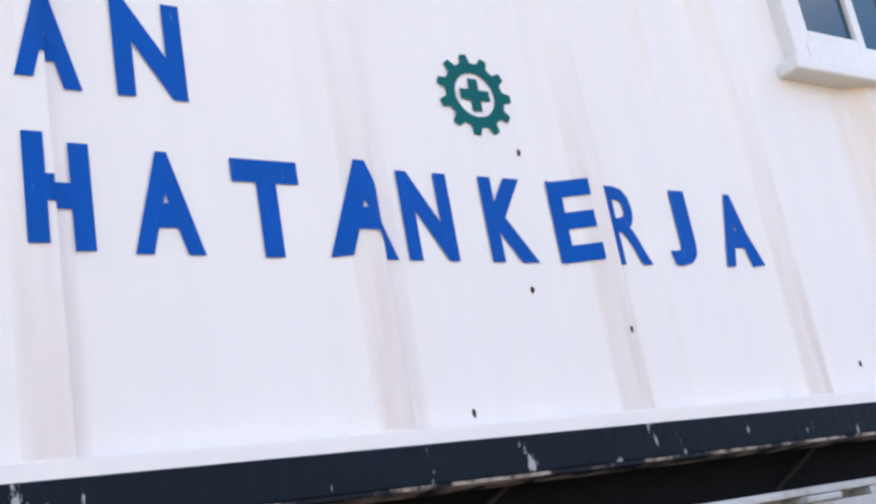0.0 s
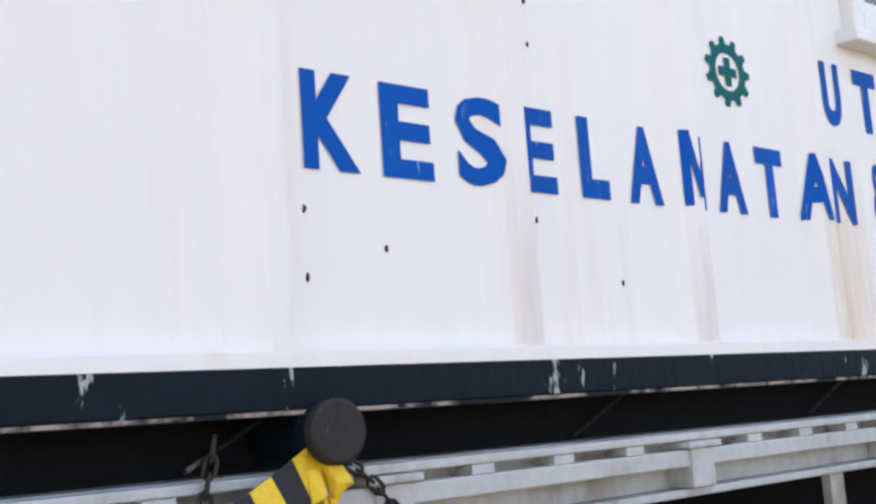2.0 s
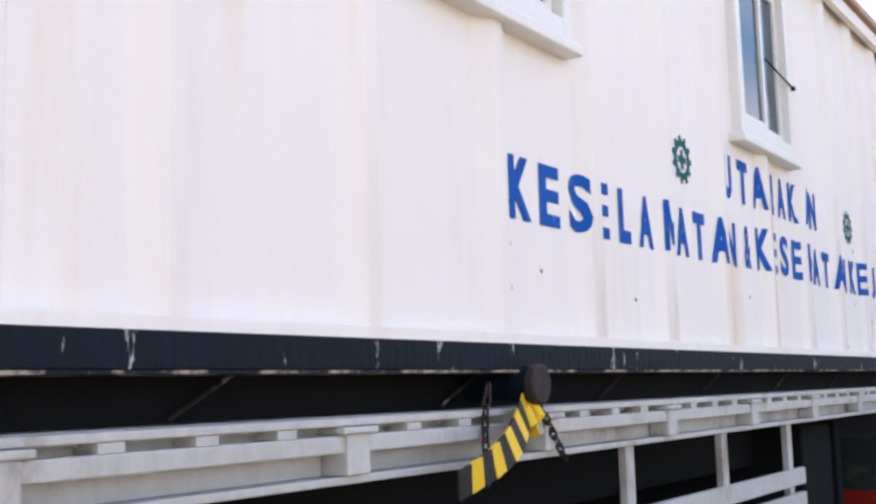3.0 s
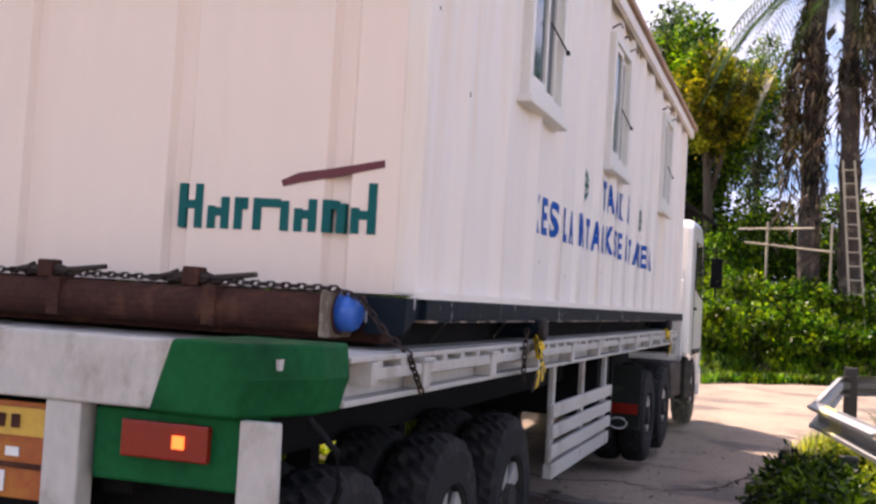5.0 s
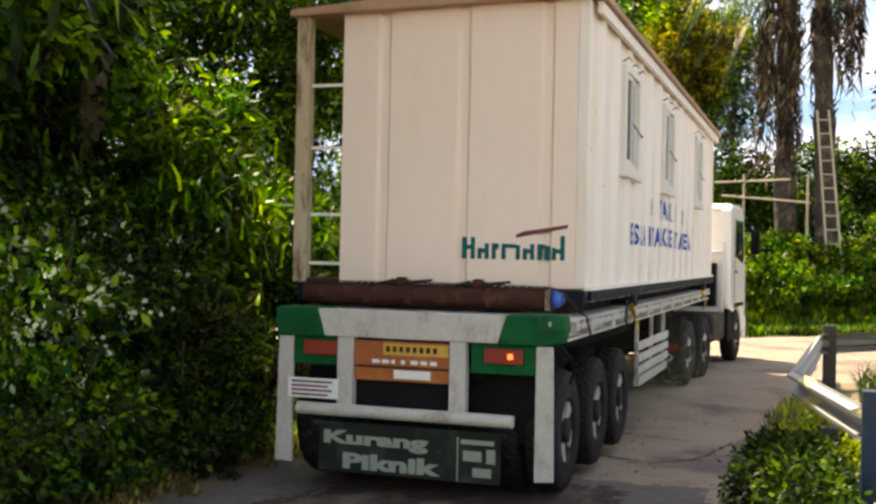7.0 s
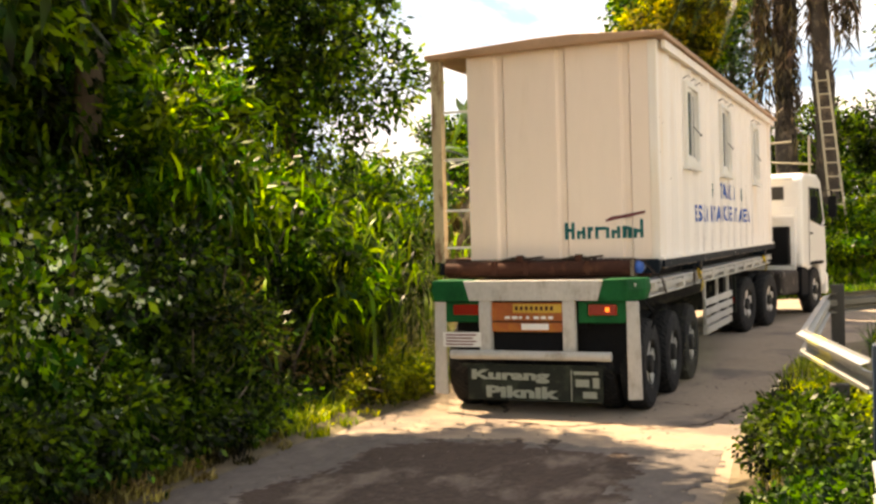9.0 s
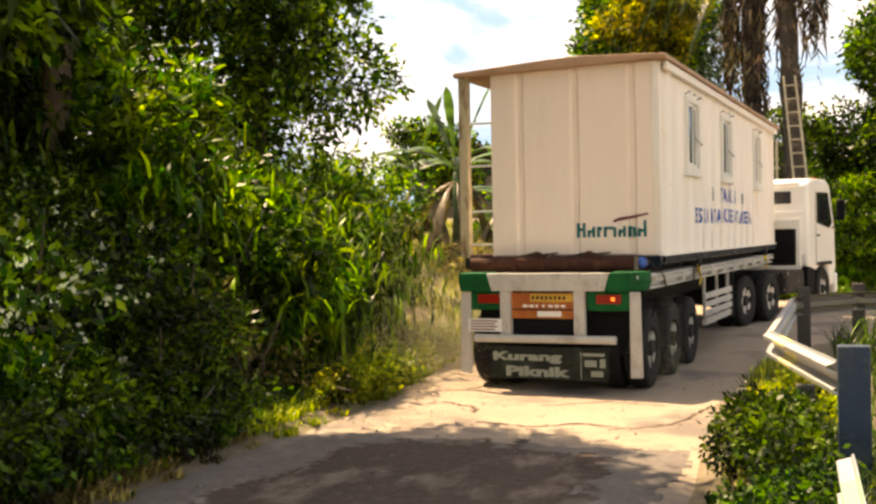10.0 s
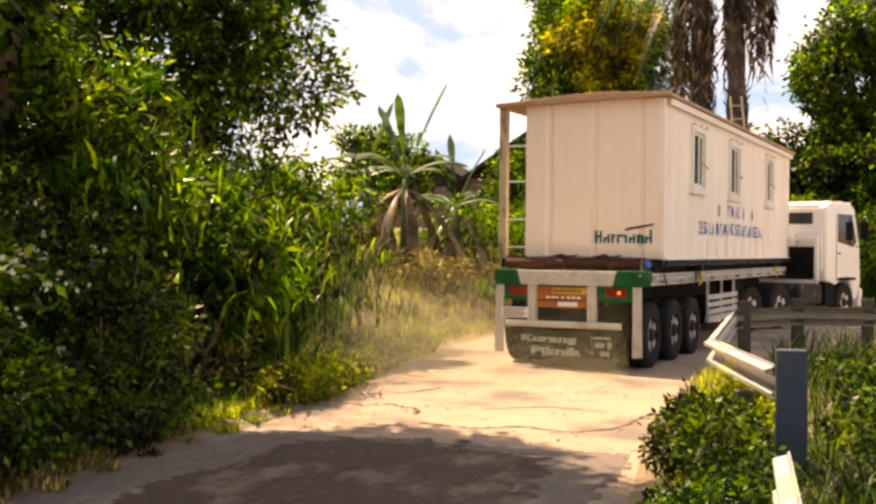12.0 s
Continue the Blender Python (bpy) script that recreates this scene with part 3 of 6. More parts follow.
def gear_sign(cabin, y, z, r):
    """A toothed wheel with a cross in it, painted on the side wall."""
    bm = bmesh.new()
    outer, inner = [], []
    for i in range(11):
        for da, q in ((-0.30, 0.80), (-0.16, 1.0), (0.16, 1.0), (0.30, 0.80)):
            a = (i + da) * math.tau / 11
            outer.append((y + r * q * math.cos(a), z + r * q * math.sin(a)))
            inner.append((y + r * 0.54 * math.cos(a), z + r * 0.54 * math.sin(a)))
    vo, vi = [bm.verts.new((*p, 0)) for p in outer], [bm.verts.new((*p, 0)) for p in inner]
    for i in range(44):
        j = (i + 1) % 44
        bm.faces.new((vo[i], vo[j], vi[j], vi[i]))
    for x0, x1, z0, z1 in ((-0.40, -0.13, -0.13, 0.13), (-0.13, 0.13, -0.40, 0.40), (0.13, 0.40, -0.13, 0.13)):
        bm.faces.new([bm.verts.new((y + r * u, z + r * w, 0.0)) for u, w in ((x0, z0), (x1, z0), (x1, z1), (x0, z1))])
    part("gear_sign", on_side(bm), TEAL, cabin, "green toothed wheel with a cross")


def run_material(name, colour, most):
    """Rust water dried on paint: streaky, thin at its borders."""
    m = bpy.data.materials.new(name)
    m.use_nodes = True
    n, l = m.node_tree.nodes, m.node_tree.links
    b, out = n["Principled BSDF"], n["Material Output"]
    b.inputs["Base Color"].default_value, b.inputs["Roughness"].default_value = (*colour, 1), 0.6
    co, sep, wave, fade, mp, streak, mul, mul2, mul3, clear, mix = (n.new("ShaderNode" + k) for k in ("TexCoord", "SeparateXYZ", "FloatCurve", "FloatCurve", "Mapping", "TexNoise", "Math", "Math", "Math", "BsdfTransparent", "MixShader"))
    c = wave.mapping.curves[0]
    c.points[0].location, c.points[1].location = (0.0, 0.0), (1.0, 0.0)
    c.points.new(0.35, 1.0)
    c.points.new(0.6, 0.9)
    c = fade.mapping.curves[0]
    c.points[0].location, c.points[1].location = (0.0, 1.0), (1.0, 0.0)
    c.points.new(0.4, 0.75)
    mp.inputs["Scale"].default_value = (1, 14, 1.5)
    streak.inputs["Scale"].default_value, streak.inputs["Detail"].default_value = 2.0, 5
    mul.operation = mul2.operation = mul3.operation = "MULTIPLY"
    mul2.inputs[1].default_value = most
    l.new(co.outputs["Generated"], sep.inputs["Vector"])
    l.new(sep.outputs["Y"], wave.inputs["Value"])
    l.new(co.outputs["Object"], mp.inputs["Vector"])
    l.new(mp.outputs["Vector"], streak.inputs["Vector"])
    l.new(wave.outputs["Value"], mul.inputs[0])
    l.new(streak.outputs["Fac"], mul.inputs[1])
    l.new(mul.outputs["Value"], mul2.inputs[0])
    l.new(sep.outputs["Z"], fade.inputs["Value"])
    l.new(mul2.outputs["Value"], mul3.inputs[0])
    l.new(fade.outputs["Value"], mul3.inputs[1])
    l.new(mul3.outputs["Value"], mix.inputs["Fac"])
    l.new(clear.outputs["BSDF"], mix.inputs[1])
    l.new(b.outputs["BSDF"], mix.inputs[2])
    l.new(mix.outputs["Shader"], out.inputs["Surface"])
    return m


RUN_STRONG = run_material("strong_rust_run", (0.82, 0.56, 0.25), 0.55)
RUN_FAINT = run_material("faint_rust_run", (0.76, 0.57, 0.46), 0.34)


def rust_run(cabin, y0, y1, z0, z1, mat):
    """A dried run down the wall, lying on its folds."""
    bm = bmesh.new()
    vs = [bm.verts.new(p) for p in ((y0, z0, 0), (y1, z0, 0), (y1, z1, 0), (y0, z1, 0))]
    bm.faces.new(vs)
    bm = on_side(bm)
    for v in bm.verts:
        v.co.x -= 0.002
    part("rust_run", bm, mat, cabin, "dried orange rust run")


def build_cabin():
    cabin = thing("site_cabin", "long cream folded-steel site cabin with blue lettering, chained on a trailer", "cabin")
    for name, side in (("side_wall", 1), ("side_wall", -1)):
        bm = bmesh.new()
        if side > 0:
            side_wall_with_windows(bm, side)
        else:
            folded_wall(bm, 1.35, FRONT, WALL_LOW, WALL_TOP, SIDE_MARKS, lambda s, d, z: (-(WALL - d), s, z))
        bmesh.ops.remove_doubles(bm, verts=bm.verts, dist=1e-4)
        part(name, bm, CABIN, cabin, "folded cream side wall, streaked with rust" if side > 0 else "")
    bm = bmesh.new()
    folded_wall(bm, -1.0, WALL - 0.072, WALL_LOW, WALL_TOP, REAR_MARKS, lambda s, d, z: (s, d - 0.0, z))
    part("rear_wall", bm, CABIN_REAR, cabin, "folded pinkish cream end wall")
    part("front_wall", cubes((-WALL + 0.072, WALL - 0.072, FRONT - 0.07, FRONT, WALL_LOW, WALL_TOP)), CABIN, cabin)
    part("porch_wall", cubes((-1.0, -0.94, 0.072, 1.35, WALL_LOW, WALL_TOP), (-WALL, -0.94, 1.35, 1.42, WALL_LOW, WALL_TOP)), CABIN_REAR, cabin, "inner wall of the open corner porch")
    part("porch_floor", cubes((-WALL, -1.0, -0.02, 1.35, 1.64, 1.70)), RUST, cabin)
    for x, y in ((-1.40, 0.0),):
        part("porch_post", cubes((x - 0.065, x + 0.065, y - 0.05, y + 0.08, 1.66, 4.17)), POST, cabin, "rusty worn porch corner post", 0.008)
    for z in (1.84, 2.30, 2.93, 3.52):
        part("porch_bar", cubes((-1.33, -1.0, 0.02, 0.045, z - 0.014, z + 0.014)), FRAME, cabin, "thin pale bar across the porch")
    part("corner_post", cubes((WALL - 0.10, WALL + 0.006, -0.006, 0.10, WALL_LOW, WALL_TOP)), CABIN, cabin, "", 0.012)
    part("corner_post", cubes((WALL - 0.10, WALL + 0.006, FRONT - 0.10, FRONT + 0.006, WALL_LOW, WALL_TOP)), CABIN, cabin, "", 0.012)
    # low gable roof with a turned-down edge
    bm = bmesh.new()
    prism(bm, [(-1.50, 4.155), (-1.50, 4.22), (-0.10, 4.305), (0.35, 4.315), (1.46, 4.262), (1.46, 4.205)], "y", -0.14, FRONT + 0.14)
    part("roof", bm, ROOF, cabin, "rusty low-pitched sheet roof", 0.01)
    part("eaves_trim", cubes((WALL + 0.044, WALL + 0.09, 0.1, FRONT, 4.09, 4.188)), CABIN, cabin)
    part("edge_trim", cubes((WALL - 0.02, WALL + 0.046, 0.0, FRONT, WALL_LOW - 0.012, WALL_LOW + 0.02)), CABIN, cabin)
    # sledge below: rails, cross pipes and lifting stubs
    for side in (1, -1):
        bm = bmesh.new()
        prism(bm, [(0.02, WALL_LOW - 0.012), (0.02, 1.575), (0.0, 1.565), (FRONT, 1.565), (FRONT, WALL_LOW - 0.012)], "x", side * 1.25, side * (WALL + 0.050))
        part("skid_rail", bm, SKID, cabin, "chipped dark blue steel edge rail", 0.006)
        part("rail_lip", cubes((side * 1.24, side * (WALL + 0.057), 0.03, FRONT, 1.556, 1.5645)), LIP, cabin, "worn, rusty lower lip of the rail")
        bm = bmesh.new()
        prism(bm, [(-0.15, 1.655), (-0.17, 1.50), (0.0, 1.575), (0.02, 1.575), (0.02, 1.655)], "x", side * 1.18, side * (WALL + 0.02))
        part("skid_nose", bm, SKID, cabin, "scuffed dark nose of the sledge", 0.006)
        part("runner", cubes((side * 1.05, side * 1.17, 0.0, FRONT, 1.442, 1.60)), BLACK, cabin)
    # Added black sheet: closes a light gap and deepens the shade below
    part("underfloor_shade", cubes((-1.24, 1.24, 0.06, FRONT, 1.602, 1.652)), BLACK, cabin)
    bm = bmesh.new()
    tube(bm, [(-1.24, -0.21, 1.575), (1.10, -0.21, 1.575)], 0.082, 18)
    part("rear_pipe", bm, RUST, cabin, "rusty brown cross pipe at the tail", smooth=False)
    bm = bmesh.new()
    tube(bm, [(1.10, -0.21, 1.582), (1.150, -0.21, 1.582), (1.170, -0.21, 1.582), (1.183, -0.21, 1.582), (1.189, -0.21, 1.582)], [0.078, 0.076, 0.066, 0.045, 0.018], 22)
    part("pipe_cap", bm, BLUECAP, cabin, "blue domed end cap of the cross pipe", smooth=True)
    part("rear_beam", cubes((-1.3, 1.22, -0.06, 0.06, 1.46, 1.655)), RUST, cabin, "rusty rear cross beam", 0.008)
    part("pipe_bracket", cubes((1.055, 1.092, -0.33, -0.06, 1.48, 1.662)), BRACKET, cabin, "scuffed brown plate round the pipe", 0.01)
    for x in (-0.6, -0.2, 0.55):
        part("pipe_collar", cubes((x - 0.03, x + 0.03, -0.302, -0.1, 1.50, 1.662)), RUST, cabin)
    for y in (2.06, 9.1):
        bm = bmesh.new()
        tube(bm, [(0.9, y, 1.515), (1.34, y, 1.515), (1.36, y, 1.515), (1.42, y, 1.515)], [0.056, 0.056, 0.062, 0.062], 18)
        stub = part("lifting_stub", bm, SKID, cabin, "capped black lifting pipe", smooth=False)
        bm = bmesh.new()
        tube(bm, [(1.42, y, 1.515), (1.424, y, 1.515), (1.45, y, 1.515), (1.456, y, 1.515)], [0.060, 0.068, 0.068, 0.060], 22)
        part("stub_cap", bm, SCUFFED, stub, "scuffed round steel cap")
    rnd = random.Random(8)
    for k in range(9):
        y = 0.9 + k * 1.18
        bm = bmesh.new()
        tube(bm, [(1.235, y, 1.59), (1.19, y - 0.24, 1.45)], 0.006, 5)
        part("brace", bm, SCUFFED, cabin, "thin diagonal brace rod")
    for a, b in ((1.60, 2.53), (4.49, 5.45), (8.17, 9.03)):
        cabin_window(cabin, a, b)
    for ch, a, b in LINE_ONE:
        letter_on_side(cabin, ch, a, b, 2.450, 2.686)
    for ch, a, b in LINE_TWO:
        lift = 0.018 * math.exp(-((a - 5.0) / 0.6) ** 2)  # the painted line bulges upwards here
        letter_on_side(cabin, ch, a, b, 2.092 + lift, 2.322 + 1.3 * lift)
    gear_sign(cabin, 3.728, 2.558, 0.118)
    gear_sign(cabin, 6.790, 2.556, 0.118)
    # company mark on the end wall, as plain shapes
    x = 0.205
    for w, h1, h2, mid in ((0.125, 0.195, 0.195, 0.085), (0.11, 0.10, 0.14, 0.055), (0.07, 0.14, 0.06, 0.10), (0.175, 0.14, 0.13, 0.10), (0.11, 0.10, 0.14, 0.055), (0.11, 0.14, 0.125, 0.10), (0.12, 0.11, 0.215, 0.06)):
        part("mark_shape", cubes((x, x + 0.038, -0.006, 0.03, 1.912, 1.912 + h1)), TEAL, cabin, "dark teal painted bar")
        part("mark_shape", cubes((x + w - 0.044, x + w - 0.006, -0.006, 0.03, 1.912 if w != 0.07 else 2.0, 1.912 + h2 if w != 0.07 else 2.052)), TEAL, cabin, "dark teal painted bar")
        part("mark_shape", cubes((x + 0.039, x + w - 0.045, -0.006, 0.03, 1.912 + mid, 1.95 + mid)), TEAL, cabin, "dark teal painted bar")
        x += w + 0.021
    bm = bmesh.new()
    up = [(0.70, 2.13), (0.78, 2.165), (0.93, 2.185), (1.17, 2.225)]
    low = [(1.17, 2.195), (0.95, 2.15), (0.80, 2.125), (0.71, 2.105)]
    prism(bm, up + low, "y", -0.006, 0.02)
    part("mark_stroke", bm, MAROON, cabin, "dark red brush stroke")
    bm = cubes(*[(WALL, WALL + 0.004, 10.75 + 0.06 * k, 10.79 + 0.06 * k, 1.86, 1.94) for k in range(5)])
    part("mark_bars", bm, TEAL, cabin, "small unreadable marking")
    # rust runs, chips and rivets
    for y0, y1, z0, z1, m in ((4.14, 4.50, 1.69, 2.40, RUN_STRONG), (4.90, 5.03, 1.69, 2.9, RUN_STRONG), (5.58, 5.72, 1.69, 2.3, RUN_FAINT), (6.32, 6.48, 1.69, 2.8, RUN_FAINT),
                             (7.04, 7.18, 1.69, 2.8, RUN_FAINT), (7.78, 7.94, 1.69, 2.9, RUN_FAINT), (3.39, 3.54, 1.69, 2.1, RUN_FAINT), (2.66, 2.80, 1.69, 2.2, RUN_FAINT)):
        rust_run(cabin, y0, y1, z0, z1, m)
    for y, z in ((0.12, 2.9), (0.12, 3.3), (2.08, 1.85), (2.08, 2.0), (2.09, 2.15), (2.78, 1.95), (2.80, 2.02), (4.97, 1.90), (4.98, 1.96), (3.12, 1.86), (5.02, 1.70), (0.5, 2.6), (0.3, 3.25), (6.85, 2.02), (7.12, 1.90), (6.9, 2.40), (8.1, 1.78), (2.30, 1.92), (2.82, 2.5), (2.82, 2.62), (0.05, 1.8), (0.05, 2.05), (0.05, 2.3), (0.05, 2.55), (0.05, 2.8), (0.05, 3.05), (0.05, 3.4), (0.05, 3.75), (6.6, 1.72), (4.6, 1.95)):
        bm = bmesh.new()
        prism(bm, [(y + 0.006 * math.cos(a) * rnd.uniform(0.5, 1.1), z + 0.010 * math.sin(a) * rnd.uniform(0.6, 1.2)) for a in [k * math.tau / 7 for k in range(7)]], "x",
              WALL - depth_at(y, SIDE_MARKS), WALL - depth_at(y, SIDE_MARKS) + 0.003)
        part("chip", bm, RUST, cabin, "small rusty chip")
    bm = bmesh.new()
    prism(bm, [(2.637, 1.82), (2.641, 1.82), (2.648, 1.77), (2.658, 1.74), (2.672, 1.69), (2.666, 1.69), (2.654, 1.735), (2.644, 1.765)], "x", WALL, WALL + 0.003)
    part("scratch", bm, POST, cabin, "long scratch in the paint")
    return cabin


cabin = build_cabin()


# ---- trailer ----
def tyre_mesh():
    """A tyre about the x axis, its tread cut by cross grooves."""
    bm = bmesh.new()
    prof = [(-0.13, 0.275), (-0.135, 0.42), (-0.115, 0.485), (-0.06, 0.507), (-0.02, 0.507), (0.02, 0.507), (0.06, 0.507), (0.115, 0.485), (0.135, 0.42), (0.13, 0.275)]
    seg = 80
    rings = []
    for i, (x, r) in enumerate(prof):
        cut = [0.014 if 2 <= i <= 7 and (k + i) % 4 == 0 else 0.0 for k in range(seg)]
        rings.append([bm.verts.new((x, (r - cut[k]) * math.cos(k * math.tau / seg), (r - cut[k]) * math.sin(k * math.tau / seg))) for k in range(seg)])
    for r0, r1 in zip(rings, rings[1:] + rings[:1]):
        for k in range(seg):
            bm.faces.new((r0[k], r0[(k + 1) % seg], r1[(k + 1) % seg], r1[k]))
    return bm


def rim_mesh():
    """A steel rim with hub and bolts."""
    bm = bmesh.new()
    lathe(bm, [(0.08, 0.282), (0.125, 0.282), (0.12, 0.265), (0.10, 0.255), (0.0, 0.24), (-0.02, 0.17), (0.03, 0.15), (0.04, 0.11), (0.13, 0.10), (0.14, 0.06), (0.14, 0.0001)], 28)
    return bm


def spoke_mesh():
    """Hub, bolts and the five broad webs of the wheel."""
    bm = bmesh.new()
    lathe(bm, [(0.0, 0.135), (0.050, 0.13), (0.055, 0.092), (0.10, 0.085), (0.112, 0.055), (0.114, 0.0001)], 20)
    for k in range(10):
        a = k * math.tau / 10
        tube(bm, [(0.05, 0.118 * math.cos(a), 0.118 * math.sin(a)), (0.085, 0.118 * math.cos(a), 0.118 * math.sin(a))], 0.011, 6)
    for k in range(5):
        vs = box(bm, 0.04, 0.09, -0.055, 0.055, 0.10, 0.266)
        for v in vs:
            if v.co.z > 0.2:
                v.co.y *= 1.35
                v.co.x += 0.015
            v.co = pose(0, 0, 0, 72 * k + 20) @ v.co
    return bm



WHEELS = []  # wheel, its place, its turn about z


def add_wheel(parent, x, y, z=0.51, flip=False, dual=True):
    hub = new("wheel")
    hub.parent = parent
    if "tyre" not in WHEEL_DATA:
        tyre, rim = part("tyre", tyre_mesh(), TYRE, hub, "dusty black truck tyre"), part("rim", rim_mesh(), DISH, hub, "dark dusty wheel rim")
        spoke = part("wheel_centre", spoke_mesh(), RIM, hub, "pale steel wheel centre")
        WHEEL_DATA["tyre"], WHEEL_DATA["rim"], WHEEL_DATA["centre"] = tyre.data, rim.data, spoke.data
    else:
        tagged(shared("tyre", WHEEL_DATA["tyre"], hub), "dusty black truck tyre")
        tagged(shared("rim", WHEEL_DATA["rim"], hub), "dark dusty wheel rim")
        tagged(shared("wheel_centre", WHEEL_DATA["centre"], hub), "pale steel wheel centre")
    if dual:
        tagged(shared("tyre", WHEEL_DATA["tyre"], hub, pose(-0.30, 0, 0)), "dusty black truck tyre")
    WHEELS.append((hub, (x, y, z), 180 if flip else 0))
    hub.matrix_basis = pose(x, y, z, 0, 0, 180 if flip else 0)
    return hub


WHEEL_DATA = {}


SHIFT, TAIL = 0.19, -1.28  # the trailer stands a little to the right of its load; its tail


def build_trailer():
    tr = thing("flatbed_trailer", "white flatbed semi-trailer with green rear corners and three axles", "trailer")
    part("deck", cubes((-1.12, 1.12, TAIL + 0.1, 10.7, 1.405, 1.440)), TRAILER, tr, "worn flat deck")
    for k in range(23):
        y = -0.9 + k * 0.5
        part("cross_member", cubes((-1.08, 1.08, y, y + 0.06, 1.30, 1.404)), BLACK, tr)
    for s in (1, -1):
        part("main_beam", cubes((s * 0.45, s * 0.57, -1.1, 10.7, 0.95, 1.298)), BLACK, tr, "dark chassis beam", 0.006)
        part("side_web", cubes((s * 1.085, s * 1.107, -0.77, 10.7, 1.285, 1.404)), TRAILER, tr, "white side beam web")
        part("bottom_flange", cubes((s * 1.07, s * 1.175, -0.77, 10.7, 1.262, 1.284)), TRAILER, tr, "", 0.004)
        part("rub_rail", cubes((s * 1.155, s * 1.190, -0.522, 10.7, 1.345, 1.392)), TRAILER, tr, "white rope rail", 0.005)
        part("deck_edge", cubes((s * 1.122, s * 1.190, -0.76, 10.7, 1.416, 1.438)), TRAILER, tr, "", 0.004)
        part("rail_bracket", cubes((s * 1.109, s * 1.202, -0.582, -0.524, 1.325, 1.414)), TRAILER, tr, "", 0.006)
        y, k = -0.48, 0
        while y < 10.6:
            if k % 4 == 2:
                part("stake_post", cubes((s * 1.109, s * 1.200, y - 0.050, y + 0.050, 1.286, 1.395), (s * 1.109, s * 1.212, y - 0.075, y + 0.075, 1.395, 1.414)), TRAILER, tr, "", 0.005)
            else:
                part("rail_block", cubes((s * 1.109, s * 1.188, y - 0.035, y + 0.035, 1.393, 1.415)), TRAILER, tr)
            y, k = y + 0.272, k + 1
        for z in (0.965, 0.83, 0.70):
            part("guard_board", cubes((s * 1.14, s * 1.175, 2.85, 5.3, z - 0.045, z + 0.045)), TRAILER, tr, "white side guard board", 0.005)
        for yy in (3.0, 4.1, 5.15):
            part("guard_post", cubes((s * 1.105, s * 1.14, yy - 0.04, yy + 0.04, 0.62, 1.261)), TRAILER, tr, "", 0.004)
        part("lower_guard", cubes((s * 1.11, s * 1.17, 2.9, 5.25, 0.52, 0.62)), TRAILER, tr, "", 0.005)
    # tail beam and what hangs on it
    part("tail_beam", cubes((-0.86, 0.86, TAIL, TAIL + 0.10, 1.262, 1.482)), TRAILER, tr, "white tail beam", 0.008)
    for s in (1, -1):
        def ring(inner, grow, z):
            front, back = (1.05, -0.78) if s > 0 else (1.17, -0.9)
            return [(s * inner, TAIL - 0.008, z), (s * (front + grow), TAIL - 0.008, z), (s * (1.185 + grow), back - 0.22, z), (s * (1.185 + grow), back, z), (s * inner, back, z)]
        bm = bmesh.new()
        rows = [[bm.verts.new(p) for p in ring(*q)] for q in ((0.725, -0.02, 1.255), (0.760, 0.012, 1.375), (0.795, 0.0, 1.488))]
        for r0, r1 in zip(rows, rows[1:]):
            for k in range(5):
                bm.faces.new((r0[k], r0[(k + 1) % 5], r1[(k + 1) % 5], r1[k]))
        bm.faces.new(rows[0][::-1])
        bm.faces.new(rows[-1])
        bmesh.ops.recalc_face_normals(bm, faces=bm.faces[:])
        part("corner_cap", bm, GREEN, tr, "green painted beam corner", 0.012)
        c = 0.775 if s > 0 else -0.775
        box_ = part("lamp_box", cubes((c - 0.275, c + 0.255, TAIL + 0.05, TAIL + 0.25, 1.02, 1.25)), GREEN, tr, "dark green lamp box", 0.01)
        part("tail_lamp", cubes((c - 0.155, c + 0.155, TAIL + 0.018, TAIL + 0.048, 1.105, 1.222)), RED, box_, "red tail lamp", 0.006)
        if s > 0:
            part("turn_lamp", cubes((c + 0.035, c + 0.075, TAIL + 0.010, TAIL + 0.017, 1.145, 1.185)), LAMP_ON, box_, "glowing orange lamp")
        bm = bmesh.new()
        prism(bm, [(s * 1.03, 1.25), (s * 1.16, 1.25), (s * 1.18, 0.22), (s * 1.03, 0.21)], "y", TAIL + 0.03, TAIL + 0.065)
        part("tail_leg", bm, TRAILER, tr, "white hanging tail leg", 0.006)
    for x in (-0.555, 0.405):
        part("tail_post", cubes((x - 0.068, x + 0.068, TAIL + 0.01, TAIL + 0.10, 0.69, 1.261)), TRAILER, tr, "white upright", 0.006)
    plate = part("tail_panel", cubes((-0.485, 0.335, TAIL + 0.05, TAIL + 0.07, 0.92, 1.24)), ORANGE, tr, "orange panel with a faded plate", 0.005)
    part("plate", cubes((-0.23, 0.32, TAIL + 0.035, TAIL + 0.048, 1.13, 1.222)), material("plate_paint", (0.55, 0.33, 0.05), 0.5), plate, "yellow plate")
    rnd = random.Random(2)
    for k in range(8):
        part("plate_bar", cubes((-0.205 + k * 0.057, -0.173 + k * 0.057, TAIL + 0.029, TAIL + 0.033, 1.155, 1.20)), RUST, plate)
    part("panel_strip", cubes((-0.48, 0.33, TAIL + 0.04, TAIL + 0.048, 1.022, 1.04)), RUST, plate)
    for k in range(7):
        w = rnd.uniform(0.03, 0.065)
        part("sticker_bar", cubes((-0.33 + k * 0.083, -0.33 + k * 0.083 + w, TAIL + 0.043, TAIL + 0.048, 1.06, 1.09)), WHITE, plate)
